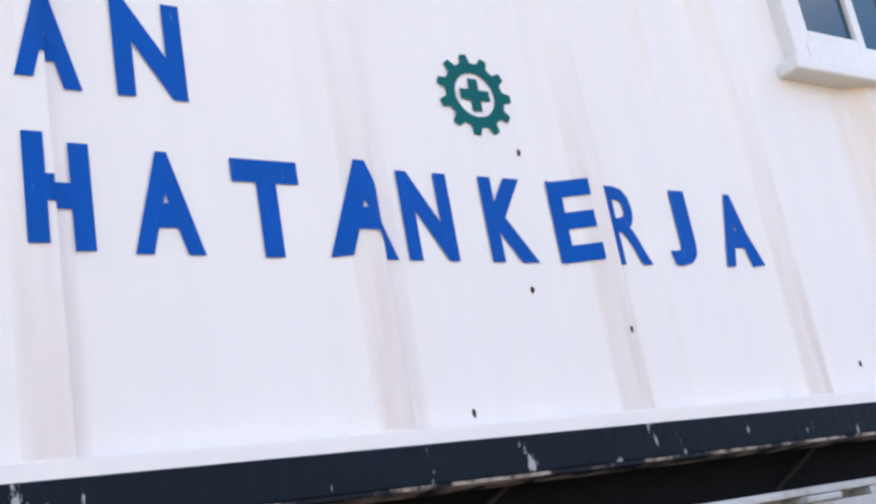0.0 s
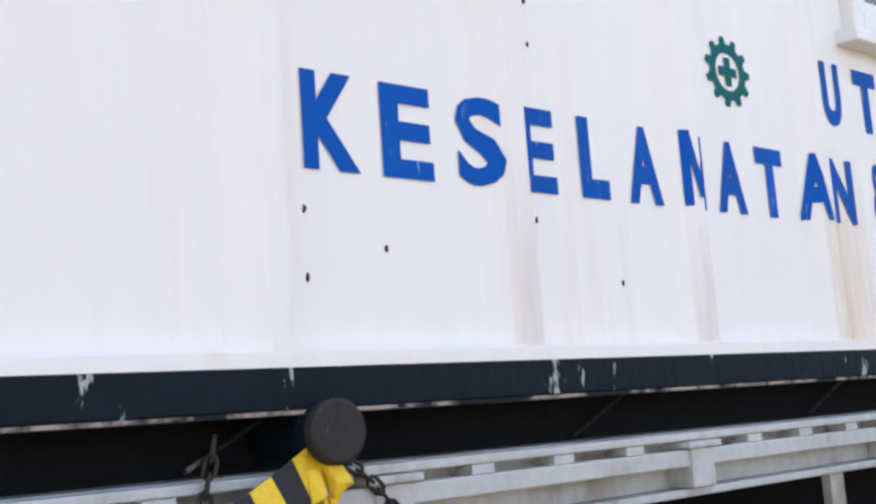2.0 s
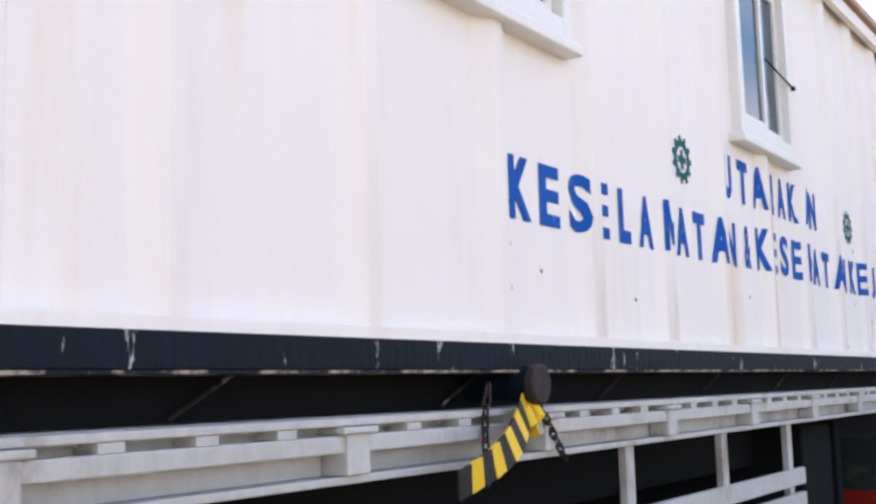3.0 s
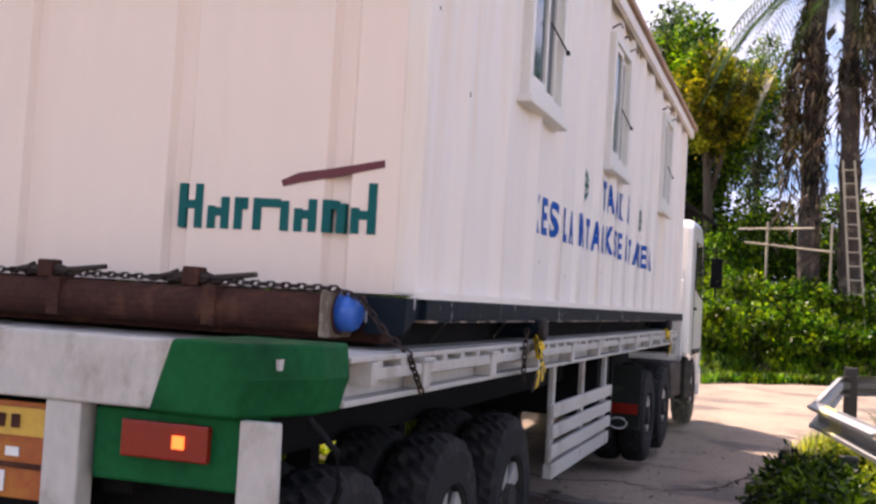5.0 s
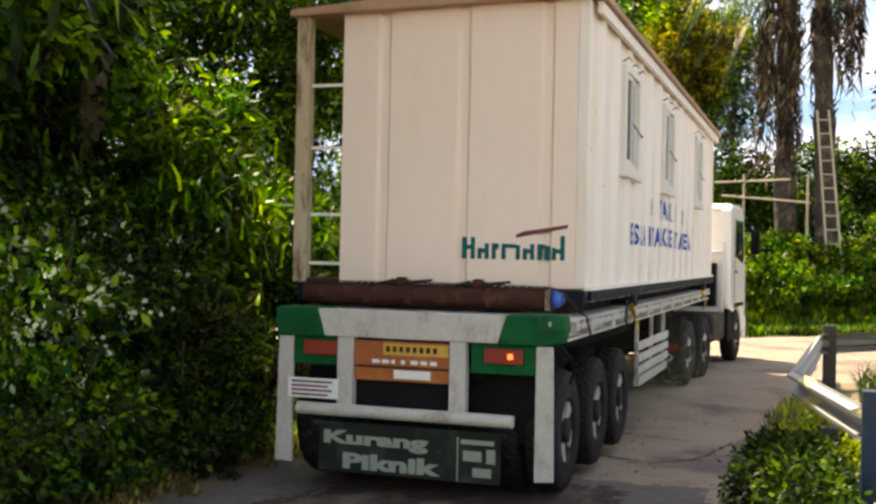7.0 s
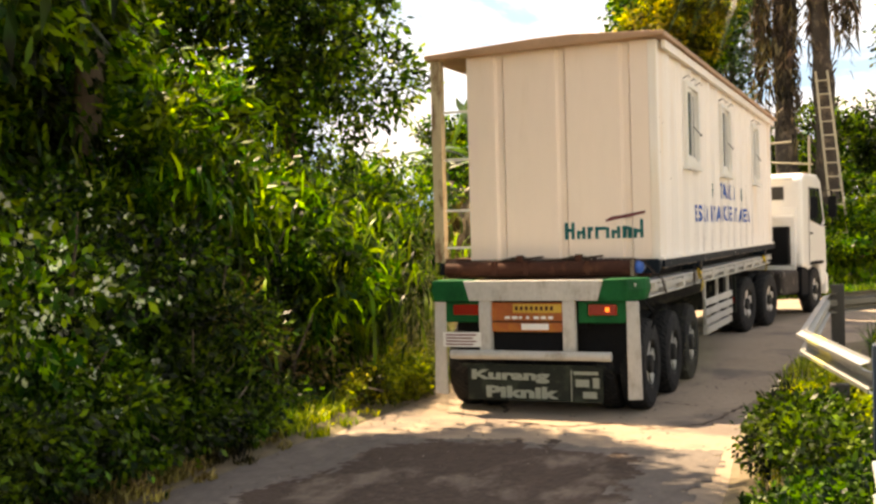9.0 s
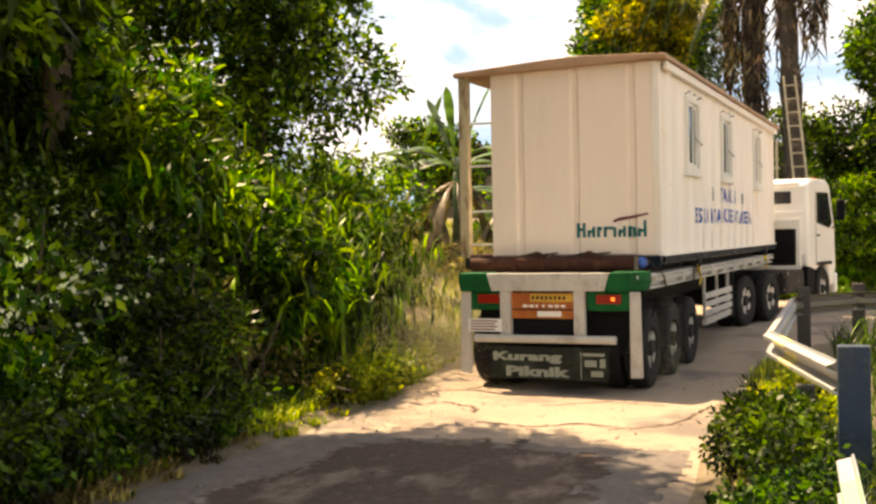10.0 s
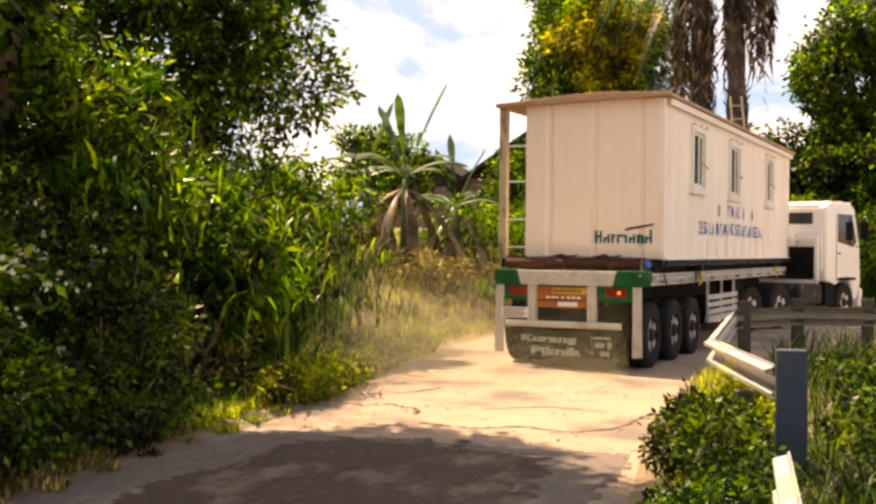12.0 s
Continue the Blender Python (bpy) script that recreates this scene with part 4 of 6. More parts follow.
    part("sticker", cubes((-0.14, 0.17, TAIL + 0.043, TAIL + 0.048, 0.942, 1.010)), WHITE, plate, "pale worn sticker")
    # Black sheet stands for the shade between the uprights
    part("recess_shade", cubes((-0.485, 0.335, TAIL + 0.10, TAIL + 0.12, 0.69, 0.918)), BLACK, tr)
    bm = bmesh.new()
    tube(bm, [(-0.95, TAIL - 0.02, 0.67), (0.87, TAIL - 0.02, 0.67)], 0.050, 12)
    part("underrun_bar", bm, TRAILER, tr, "white round underrun bar")
    sign = part("tail_sign", cubes((-1.05, -0.60, TAIL - 0.01, TAIL, 0.752, 0.913)), WHITE, tr, "white sign with rows of unreadable print")
    for r in range(4):
        part("print_bar", cubes((-1.015, -0.655 - 0.035 * (r % 2), TAIL - 0.014, TAIL - 0.011, 0.876 - r * 0.035, 0.892 - r * 0.035)), MAROON, sign)
    flap = part("mud_flap", cubes((-0.767, 0.77, TAIL, TAIL + 0.015, 0.17, 0.535)), FLAP, tr, "dark rubber flap with faded white lettering", 0.004)
    for word, x, z, h, w in (("Kurang", -0.72, 0.365, 0.14, 0.90), ("Piknik", -0.55, 0.20, 0.13, 0.84)):
        bm = written(word, h, x, w)
        for v in bm.verts:
            v.co = Vector((v.co.x, TAIL - 0.004, v.co.y + z))
        part("lettering", bm, FLAPTEXT, flap, "faded white word")
    for x0, x1, z0, z1 in ((0.42, 0.43, 0.18, 0.52), (0.45, 0.72, 0.47, 0.505), (0.47, 0.62, 0.34, 0.42), (0.55, 0.70, 0.22, 0.29), (0.66, 0.73, 0.33, 0.44)):
        part("flap_shape", cubes((x0, x1, TAIL - 0.005, TAIL - 0.001, z0, z1)), FLAPTEXT, flap, "faded painted shape")
    part("flap_bar", cubes((-0.83, 0.80, TAIL, TAIL + 0.03, 0.537, 0.568)), FLAP, tr)
    for x in (-0.69, -0.35, 0.0, 0.35, 0.69):
        part("flap_hook", cubes((x - 0.012, x + 0.012, TAIL, TAIL + 0.02, 0.568, 0.63)), BLACK, tr)
    bm = bmesh.new()
    tube(bm, [(1.17, -1.05, 1.25), (1.26, -1.02, 1.15), (1.27, -1.0, 1.03), (1.24, -0.98, 0.95)], 0.012, 6)
    part("air_hose", bm, BLACK, tr, "hanging hose")
    for y in (-0.50, 0.80, 2.0):
        bm = bmesh.new()
        tube(bm, [(-0.9, y, 0.51), (0.9, y, 0.51)], 0.075, 12)
        part("axle", bm, BLACK, tr)
        for s in (1, -1):
            part("spring_hanger", cubes((s * 0.45, s * 0.57, y - 0.45, y - 0.35, 0.62, 0.95)), BLACK, tr)
            add_wheel(tr, s * 1.0, y, flip=s < 0)
    # Added black screen stands for the shade under the tail
    part("tail_shade_screen", cubes((-1.0, 1.0, TAIL + 0.3, TAIL + 0.33, 0.45, 1.25)), BLACK, tr)
    part("tool_box", cubes((-0.9, 0.9, 6.2, 6.9, 0.62, 1.2)), BLACK, tr, "dark equipment box", 0.02)
    for s in (1, -1):
        part("landing_leg", cubes((s * 0.80, s * 0.92, 6.95, 7.07, 0.35, 1.21)), BLACK, tr, "", 0.006)
    return tr


trailer = build_trailer()


# ---- tractor ----
def build_tractor():
    tk = thing("truck_tractor", "white cab-over truck tractor pulling the trailer", "truck")
    for s in (1, -1):
        part("chassis_rail", cubes((s * 0.38, s * 0.50, -1.35, 5.0, 0.75, 1.0)), BLACK, tk, "", 0.006)
        part("mudguard", cubes((s * 0.72, s * 1.22, -1.42, -1.38, 0.42, 1.08)), FLAP, tk)
        part("tail_lamp", cubes((s * 0.86, s * 1.20, -1.452, -1.425, 0.58, 0.69)), RED, tk, "red tail lamp", 0.006)
        for y in (-0.65, 0.70):
            add_wheel(tk, s * 1.08, y, flip=s < 0)
        add_wheel(tk, s * 1.06, 4.15, flip=s < 0, dual=False)
        part("fuel_tank", cubes((s * 0.62, s * 1.15, 1.75, 2.95, 0.50, 1.0)), SCUFFED, tk, "dark scuffed fuel tank", 0.06)
        part("step_panel", cubes((s * 0.9, s * 1.2, 3.0, 3.5, 0.45, 1.05)), BLACK, tk, "", 0.02)
    bm = bmesh.new()
    for a0, a1, r in ((0, math.tau, 0.07),):
        pts = [(1.0 + r * 1.3 * math.cos(a), -1.425, 0.48 + 0.0 + r * 0.8 * math.sin(a)) for a in np.linspace(a0, a1, 19)]
        tube(bm, pts, 0.008, 5, cap=False)
    part("flap_ring", bm, WHITE, tk, "pale oval mark on the mudguard")
    part("fifth_wheel", cubes((-0.45, 0.45, -0.5, 0.5, 1.0, 1.18)), BLACK, tk, "", 0.03)
    # cab: outline from the side, then pushed across and rounded
    bm = bmesh.new()
    prism(bm, [(3.02, 1.05), (3.02, 2.90), (3.25, 3.02), (4.35, 3.02), (4.62, 2.90), (4.95, 1.95), (5.02, 1.0), (4.75, 0.55), (4.60, 0.55), (4.50, 0.95), (4.15, 1.14), (3.75, 1.0), (3.55, 0.95)], "x", -1.22, 1.22)
    part("cab_body", bm, CABWHITE, tk, "white painted cab", 0.07)
    for s in (1, -1):
        bm = bmesh.new()
        prism(bm, [(3.62, 2.02), (3.62, 2.72), (4.42, 2.72), (4.70, 2.02), (4.50, 1.90)], "x", s * 1.218, s * 1.232)
        part("side_window", bm, DARKGLASS, tk, "dark side window", 0.005)
        part("door_seam", cubes((s * 1.218, s * 1.226, 3.54, 3.56, 1.05, 2.75)), BLACK, tk)
        part("door_handle", cubes((s * 1.22, s * 1.245, 3.62, 3.76, 1.72, 1.76)), BLACK, tk)
        bm = bmesh.new()
        tube(bm, [(s * 1.2, 4.6, 2.7), (s * 1.42, 4.72, 2.66), (s * 1.42, 4.72, 1.95), (s * 1.2, 4.7, 1.9)], 0.018, 6)
        part("mirror_arm", bm, BLACK, tk)
        part("mirror", cubes((s * 1.34, s * 1.52, 4.68, 4.76, 2.08, 2.55)), BLACK, tk, "tall dark mirror", 0.02)
        part("wheel_arch", cubes((s * 1.16, s * 1.235, 3.62, 4.68, 1.06, 1.14)), BLACK, tk, "", 0.02)
    bm = bmesh.new()
    prism(bm, [(-1.08, 2.0), (1.08, 2.0), (1.02, 2.75), (-1.02, 2.75)], "y", 4.76, 4.90)
    part("windscreen", bm, DARKGLASS, tk, "dark windscreen")
    part("front_bumper", cubes((-1.22, 1.22, 4.95, 5.12, 0.38, 0.85)), CABWHITE, tk, "", 0.05)
    part("rear_window", cubes((-0.5, 0.85, 3.0, 3.022, 2.46, 2.74)), DARKGLASS, tk, "dark slit of the rear window", 0.006)
    for x0, x1, z0, z1 in ((-1.0, 1.05, 2.86, 2.94), (0.55, 1.12, 1.32, 2.30), (-0.9, 0.45, 1.25, 2.2)):
        part("back_panel", cubes((x0, x1, 2.94, 3.018, z0, z1)), CABWHITE, tk, "pale panel on the cab's back", 0.02)
    part("rack_frame", cubes((-1.16, -1.08, 2.62, 2.70, 1.0, 2.05), (1.08, 1.17, 2.62, 2.70, 1.0, 2.05), (-1.16, 1.17, 2.62, 2.70, 2.05, 2.13), (-1.16, 1.17, 2.62, 2.70, 1.0, 1.08)), CABWHITE, tk, "white frame behind the cab", 0.01)
    part("engine_box", cubes((-0.95, 1.0, 2.72, 2.94, 1.1, 1.9)), BLACK, tk, "", 0.03)
    bm = bmesh.new()
    tube(bm, [(-1.0, 2.85, 1.0), (-1.0, 2.85, 3.1)], 0.07, 10)
    part("exhaust_stack", bm, BLACK, tk)
    part("light_strip", cubes((-1.0, 1.0, 4.30, 4.42, 3.01, 3.07)), ORANGE, tk, "", 0.02)
    return tk


tractor = build_tractor()


# ---- chains and straps ----
def link_mesh():
    bm = bmesh.new()
    pts = []
    for k in range(12):
        a = k * math.tau / 12
        pts.append((0.0118 * math.cos(a), 0.013 * math.sin(a) + (0.0105 if math.sin(a) > 0 else -0.0105), 0))
    pts.append(pts[0])
    tube(bm, pts, 0.0048, 6, cap=False)
    return bm


def build_chain(label, points):
    """Links laid along a line, each turned a quarter to the last."""
    chain = thing("chain", label, "chain", "load chains")
    p = [Vector(q) for q in points]
    mesh, left, k = None, 0.0, 0
    for a, b in zip(p, p[1:]):
        d = b - a
        s = left
        while s < d.length:
            q = Matrix.Translation(a + d.normalized() * s) @ d.to_track_quat("Y", "Z").to_matrix().to_4x4() @ pose(0, 0, 0, 0, 90 * (k % 2) + 20, 0)
            if mesh is None:
                ob = part("link", link_mesh(), CHAIN, chain)
                mesh = ob.data
                ob.matrix_basis = q
            else:
                shared("link", mesh, chain, q)
            s, k = s + 0.035, k + 1
        left = s - d.length
    return chain


def build_strap(label, y, end):
    """Striped webbing hanging from a lifting stub, in yellow and black bands."""
    strap = thing("cargo_strap", label, "strap", "striped straps")
    a, b = Vector((1.40, y, 1.45)), Vector(end)
    line = [a.lerp(b, t) + Vector((0.05 * math.sin(t * math.pi), 0, -0.02 * math.sin(t * 3.1))) for t in np.linspace(0, 1, 11)]
    for k, (p, q) in enumerate(zip(line, line[1:])):
        bm = bmesh.new()
        w = Vector((0.012 * math.sin(k * 0.5), 0.018, -0.045)).normalized() * 0.047
        n = (q - p).cross(w).normalized() * 0.004
        vs = [bm.verts.new(o + s * w + e * n) for e in (-1, 1) for o in (p, q) for s in (-1, 1)]
        for f in ((0, 1, 3, 2), (4, 6, 7, 5), (0, 4, 5, 1), (2, 3, 7, 6), (0, 2, 6, 4), (1, 5, 7, 3)):
            bm.faces.new([vs[i] for i in f])
        part("band", bm, YELLOW if k % 2 == 0 else WEBBLACK, strap)
    bm = bmesh.new()
    tube(bm, [(1.39, y + 0.045, 1.47), (1.395, y + 0.01, 1.452), (1.40, y - 0.02, 1.45)], 0.016, 6)
    tube(bm, [(1.41, y + 0.02, 1.455), (1.425, y + 0.035, 1.41), (1.42, y + 0.01, 1.36), (1.43, y - 0.03, 1.385), (1.415, y - 0.03, 1.44)], [0.02, 0.028, 0.024, 0.026, 0.018], 7)
    part("knot", bm, YELLOW, strap)
    return strap


LOAD = [cabin]
LOAD.append(build_chain("rusty chain along the tail pipe and over the deck corner",
                        [(-1.20, -0.22, 1.675), (-0.55, -0.23, 1.68), (0.0, -0.21, 1.682), (0.6, -0.23, 1.68), (1.08, -0.24, 1.675), (1.20, -0.25, 1.64), (1.30, -0.24, 1.52), (1.385, -0.17, 1.43), (1.398, -0.02, 1.27)]))
LOAD.append(build_chain("dark chain hanging from the lifting pipe", [(1.40, 2.10, 1.46), (1.398, 2.18, 1.40), (1.398, 2.30, 1.26)]))
LOAD.append(build_chain("dark chain hanging from the lifting pipe", [(1.40, 1.80, 1.50), (1.398, 1.78, 1.40), (1.398, 1.78, 1.22)]))
LOAD.append(build_strap("yellow and black striped strap, loose on the lifting pipe", 2.04, (1.54, 1.40, 1.24)))
LOAD.append(build_strap("yellow and black striped strap by the front axle", 9.08, (1.44, 9.0, 1.18)))
for x in (-0.30, 0.42):
    binder = thing("chain_binder", "rusty chain tightener on the tail chain", "chain binder", "chain binders")
    bm = bmesh.new()
    tube(bm, [(x - 0.12, -0.20, 1.675), (x, -0.21, 1.70), (x + 0.13, -0.20, 1.68)], [0.018, 0.034, 0.016], 8)
    tube(bm, [(x + 0.10, -0.205, 1.69), (x + 0.30, -0.22, 1.715)], [0.016, 0.011], 7)
    tube(bm, [(x - 0.20, -0.20, 1.68), (x - 0.12, -0.20, 1.69), (x - 0.07, -0.215, 1.715)], [0.010, 0.018, 0.010], 7)
    part("lever", bm, CHAIN, binder)
    part("jaw", cubes((x - 0.035, x + 0.045, -0.245, -0.17, 1.655, 1.735)), RUST, binder, "", 0.008)
    LOAD.append(binder)


# ---- plants ----
def leaves_at(rng, centres, normals, size, narrow=0.5, droop=0.3):
    """Folded pointed leaves at the given places: vertices and triangles."""
    n = len(centres)
    d = normals + rng.normal(0, 0.7, (n, 3))
    d[:, 2] -= droop
    d /= np.linalg.norm(d, axis=1, keepdims=True) + 1e-9
    s = np.cross(d, rng.normal(0, 1, (n, 3)))
    s /= np.linalg.norm(s, axis=1, keepdims=True) + 1e-9
    u = np.cross(d, s)
    L = size * rng.uniform(0.6, 1.4, (n, 1))
    W = L * narrow * 0.5
    base, mid, tip = centres, centres + d * L * 0.5 - u * W * 0.3, centres + d * L - u * L * 0.15
    v = np.stack([base, mid + s * W, tip, mid - s * W], 1).reshape(-1, 3)
    i = np.arange(n)[:, None] * 4
    f = np.concatenate([i + [0, 1, 2], i + [0, 2, 3]], 1).reshape(-1, 3)
    return v, f


def in_blobs(rng, blobs, n, shell=0.55):
    """Places in uneven clumps, thicker to their outsides, with the way outwards."""
    w = np.array([b[3] * b[4] + b[4] * b[5] + b[3] * b[5] for b in blobs])
    pick = rng.choice(len(blobs), n, p=w / w.sum())
    b = np.array(blobs)[pick]
    d = rng.normal(0, 1, (n, 3))
    d /= np.linalg.norm(d, axis=1, keepdims=True)
    r = rng.uniform(shell, 1.0, (n, 1)) * (1 + 0.22 * np.sin(d[:, :1] * 7 + b[:, :1] * 3) * np.cos(d[:, 2:] * 6 + b[:, 1:2]))
    return b[:, :3] + d * r * b[:, 3:], d


def crown(name, blobs, n, size, mat, parent, seed, narrow=0.5, droop=0.3, label="", sub=5):
    """A mass of leaves in many small twigs."""
    rng = np.random.default_rng(seed)
    twigs = max(n // sub, 1)
    c, d = in_blobs(rng, blobs, twigs)
    c = np.repeat(c, sub, 0) + rng.normal(0, size * 0.7, (twigs * sub, 3))
    v, f = leaves_at(rng, c, np.repeat(d, sub, 0), size, narrow, droop)
    return quick(name, v, f, mat, parent, label)


def split_blobs(x, y, z, rx, ry, rz, count, seed, small=0.42):
    """An uneven crown out of many smaller clumps."""
    r = random.Random(seed)
    out = []
    for _ in range(count):
        while True:
            p = [r.uniform(-1, 1) for _ in range(3)]
            if sum(q * q for q in p) < 1:
                break
        s = small * r.uniform(0.6, 1.3)
        out.append((x + p[0] * rx * 0.85, y + p[1] * ry * 0.85, z + p[2] * rz * 0.85, rx * s, ry * s, rz * s * 0.85))
    return out


def tree(label, x, y, height, radius, blobs, n, size, mat, seed, lean=(0, 0), narrow=0.5, group="roadside trees", bark=None):
    r = random.Random(seed)
    z0 = ground_height(x, y) - 0.1
    ob = thing("tree", label, "tree", group)
    bm = bmesh.new()
    pts = [(x + lean[0] * t + 0.1 * math.sin(5 * t + seed), y + lean[1] * t + 0.1 * math.cos(4 * t + seed), z0 + height * t) for t in np.linspace(0, 1, 8)]
    tube(bm, pts, [radius * (1.25 - 0.9 * t) for t in np.linspace(0, 1, 8)], 9)
    for b in blobs[:14]:
        s = Vector(pts[r.randint(3, 7)])
        e = Vector(b[:3])
        m = s.lerp(e, 0.5) + Vector((0, 0, 0.15 * (e - s).length))
        tube(bm, [s, m, e], [radius * 0.38, radius * 0.24, radius * 0.08], 6)
    part("trunk", bm, bark or BARK, ob, "", smooth=True)
    crown("crown", blobs, n, size, mat, ob, seed, narrow)
    return ob


def blades(name, places, height, width, mat, seed, parent=None, lean=0.5, label="", segs=4):
    """Arching grass blades rising from the given (x, y, z) places."""
    rng = np.random.default_rng(seed)
    p = np.asarray(places, float)
    n = len(p)
    a = rng.uniform(0, math.tau, n)
    h = height * rng.uniform(0.5, 1.15, n)
    out = lean * h * rng.uniform(0.2, 1.2, n)
    w = width * rng.uniform(0.6, 1.3, n)
    side = np.stack([-np.sin(a), np.cos(a), 0 * a], 1)
    cols = []
    for k in range(segs + 1):
        t = k / segs
        c = p + np.stack([np.cos(a) * out * t**2, np.sin(a) * out * t**2, h * (t - 0.32 * t**3)], 1)
        ww = (w * (1 - t) ** 0.7 * (0.6 + 0.4 * min(1, 4 * t)))[:, None]
        cols += [c - side * ww, c + side * ww]
    v = np.stack(cols, 1).reshape(-1, 3)
    i = np.arange(n)[:, None] * (2 * segs + 2)
    f = np.concatenate([i + [2 * k, 2 * k + 1, 2 * k + 3, 2 * k + 2] for k in range(segs)], 1).reshape(-1, 4)
    return quick(name, v, f, mat, parent, label)


def scatter(rng, n, x0, x1, y0, y1, keep=None, sink=0.03):
    out = []
    while len(out) < n:
        x, y = rng.uniform(x0, x1), rng.uniform(y0, y1)
        if keep is None or keep(x, y):
            out.append((x, y, ground_height(x, y) - sink))
    return out


def shrub(label, x, y, rx, ry, rz, n, size, mat, seed, group="roadside shrubs", narrow=0.5, flowers=0, twigs=8):
    ob = thing("shrub", label, "shrub", group)
    z = ground_height(x, y)
    r = random.Random(seed)
    bm = bmesh.new()
    for _ in range(twigs):
        e = Vector((x + r.uniform(-0.8, 0.8) * rx, y + r.uniform(-0.8, 0.8) * ry, z + rz * r.uniform(0.9, 1.6)))
        tube(bm, [(x + r.uniform(-0.3, 0.3) * rx, y + r.uniform(-0.3, 0.3) * ry, z - 0.1), ((x + e.x) / 2, (y + e.y) / 2, z + rz * 0.6), e], [0.03, 0.02, 0.006], 5)
    part("woody_base", bm, BARK, ob)
    blobs = split_blobs(x, y, z + rz * 0.95, rx, ry, rz, 16, seed, 0.45)
    crown("leaves", blobs, n, size, mat, ob, seed, narrow)
    if flowers:
        crown("blossom", blobs, flowers, size * 0.55, FLOWER, ob, seed + 1, 0.8, 0.0, "small whitish flower heads", sub=6)["kind"] = "stuff"
    return ob


def build_left_growth():
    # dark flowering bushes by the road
    shrub("dark leafy bush with small whitish flower heads", -6.5, 6.6, 1.5, 1.5, 1.15, 9000, 0.10, LEAF_SUNLIT, 11, flowers=2200)
    shrub("dark leafy bush with small whitish flower heads", -6.9, 9.0, 1.7, 1.6, 1.25, 10000, 0.09, LEAF_SHADED, 12, flowers=800)
    shrub("dark tangled roadside bush", -6.6, 11.2, 1.5, 1.4, 1.2, 8000, 0.09, LEAF_SHADED, 13)
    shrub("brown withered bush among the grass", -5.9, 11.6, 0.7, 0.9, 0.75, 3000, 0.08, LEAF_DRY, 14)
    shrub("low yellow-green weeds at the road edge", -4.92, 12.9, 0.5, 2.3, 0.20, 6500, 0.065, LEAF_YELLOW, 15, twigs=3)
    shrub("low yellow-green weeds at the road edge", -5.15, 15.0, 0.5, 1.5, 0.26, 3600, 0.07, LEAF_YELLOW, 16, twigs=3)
    shrub("low dark weeds at the road edge", -5.15, 8.4, 0.55, 2.2, 0.32, 5500, 0.07, LEAF_SHADED, 17, twigs=3)
    shrub("low dark weeds at the road edge", -5.1, 5.2, 0.5, 1.6, 0.40, 4500, 0.07, LEAF_SHADED, 18, twigs=3)
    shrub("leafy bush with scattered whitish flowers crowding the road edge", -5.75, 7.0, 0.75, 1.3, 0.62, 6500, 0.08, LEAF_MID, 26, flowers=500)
    shrub("dark leafy bush crowding the road edge", -5.8, 9.6, 0.75, 1.2, 0.65, 6500, 0.08, LEAF_SHADED, 27)
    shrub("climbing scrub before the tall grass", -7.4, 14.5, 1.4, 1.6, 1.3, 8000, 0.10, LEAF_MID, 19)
    # tall cane grass: stems full of long drooping leaves
    rng = random.Random(21)
    for k, (x, y, n, h, m) in enumerate(((-7.2, 12.0, 260, 3.3, LEAF_SUNLIT), (-8.3, 13.6, 260, 4.0, LEAF_SUNLIT), (-6.9, 14.2, 240, 2.9, LEAF_MID), (-6.7, 16.0, 240, 2.5, LEAF_MID),
                                         (-8.8, 11.0, 240, 3.6, LEAF_MID), (-7.2, 17.6, 260, 2.4, LEAF_MID), (-6.2, 12.9, 180, 2.2, LEAF_MID), (-8.6, 16.0, 240, 3.6, LEAF_SUNLIT))):
        ob = thing("cane_grass", "tall bright green clump of leafy cane grass", "grass clump", "cane grass clumps")
        g = ground_height(x, y)
        pl = [(x + rng.gauss(0, 0.55), y + rng.gauss(0, 0.6), g - 0.05) for _ in range(n)]
        blades("blades", pl[::2], h * 0.8, 0.022, m, 30 + k, ob, 0.3, segs=5)
        top = [(px + rng.gauss(0, 0.3), py + rng.gauss(0, 0.3), pz + h * rng.uniform(0.15, 0.72)) for px, py, pz in pl * 6]
        blades("upper_blades", top, 0.46, 0.030, m, 50 + k, ob, 1.1, segs=3)
        crown("leaves", split_blobs(x, y, g + h * 0.52, 0.95, 0.95, h * 0.5, 20, 500 + k, 0.40), 8500, 0.20, m, ob, 600 + k, 0.30, 0.6)
    for k, (x, y, z) in enumerate(((-6.2, 17.0, 1.5), (-6.5, 18.6, 1.4), (-5.9, 15.6, 1.5))):
        ob = thing("plume_grass", "arching grass with pale feathery plumes", "grass clump", "plume grass clumps")
        pl = [(x - 0.4 + rng.gauss(0, 0.3), y + rng.gauss(0, 0.4), ground_height(x, y) - 0.05) for _ in range(160)]
        blades("blades", pl, 1.4, 0.014, LEAF_SUNLIT, 70 + k, ob, 0.8, segs=5)
        blades("plumes", [(a + rng.gauss(0.2, 0.3), b + rng.gauss(0, 0.3), z - rng.uniform(0.1, 0.9)) for a, b, _ in pl], 0.6, 0.02, LEAF_SUNLIT, 74 + k, ob, 1.3, segs=4)
    # trees behind
    tree("dark spreading roadside tree", -9.5, 9.0, 6.0, 0.16, split_blobs(-9.2, 9.6, 5.0, 2.3, 2.6, 2.2, 30, 5), 52000, 0.17, LEAF_MID, 5)
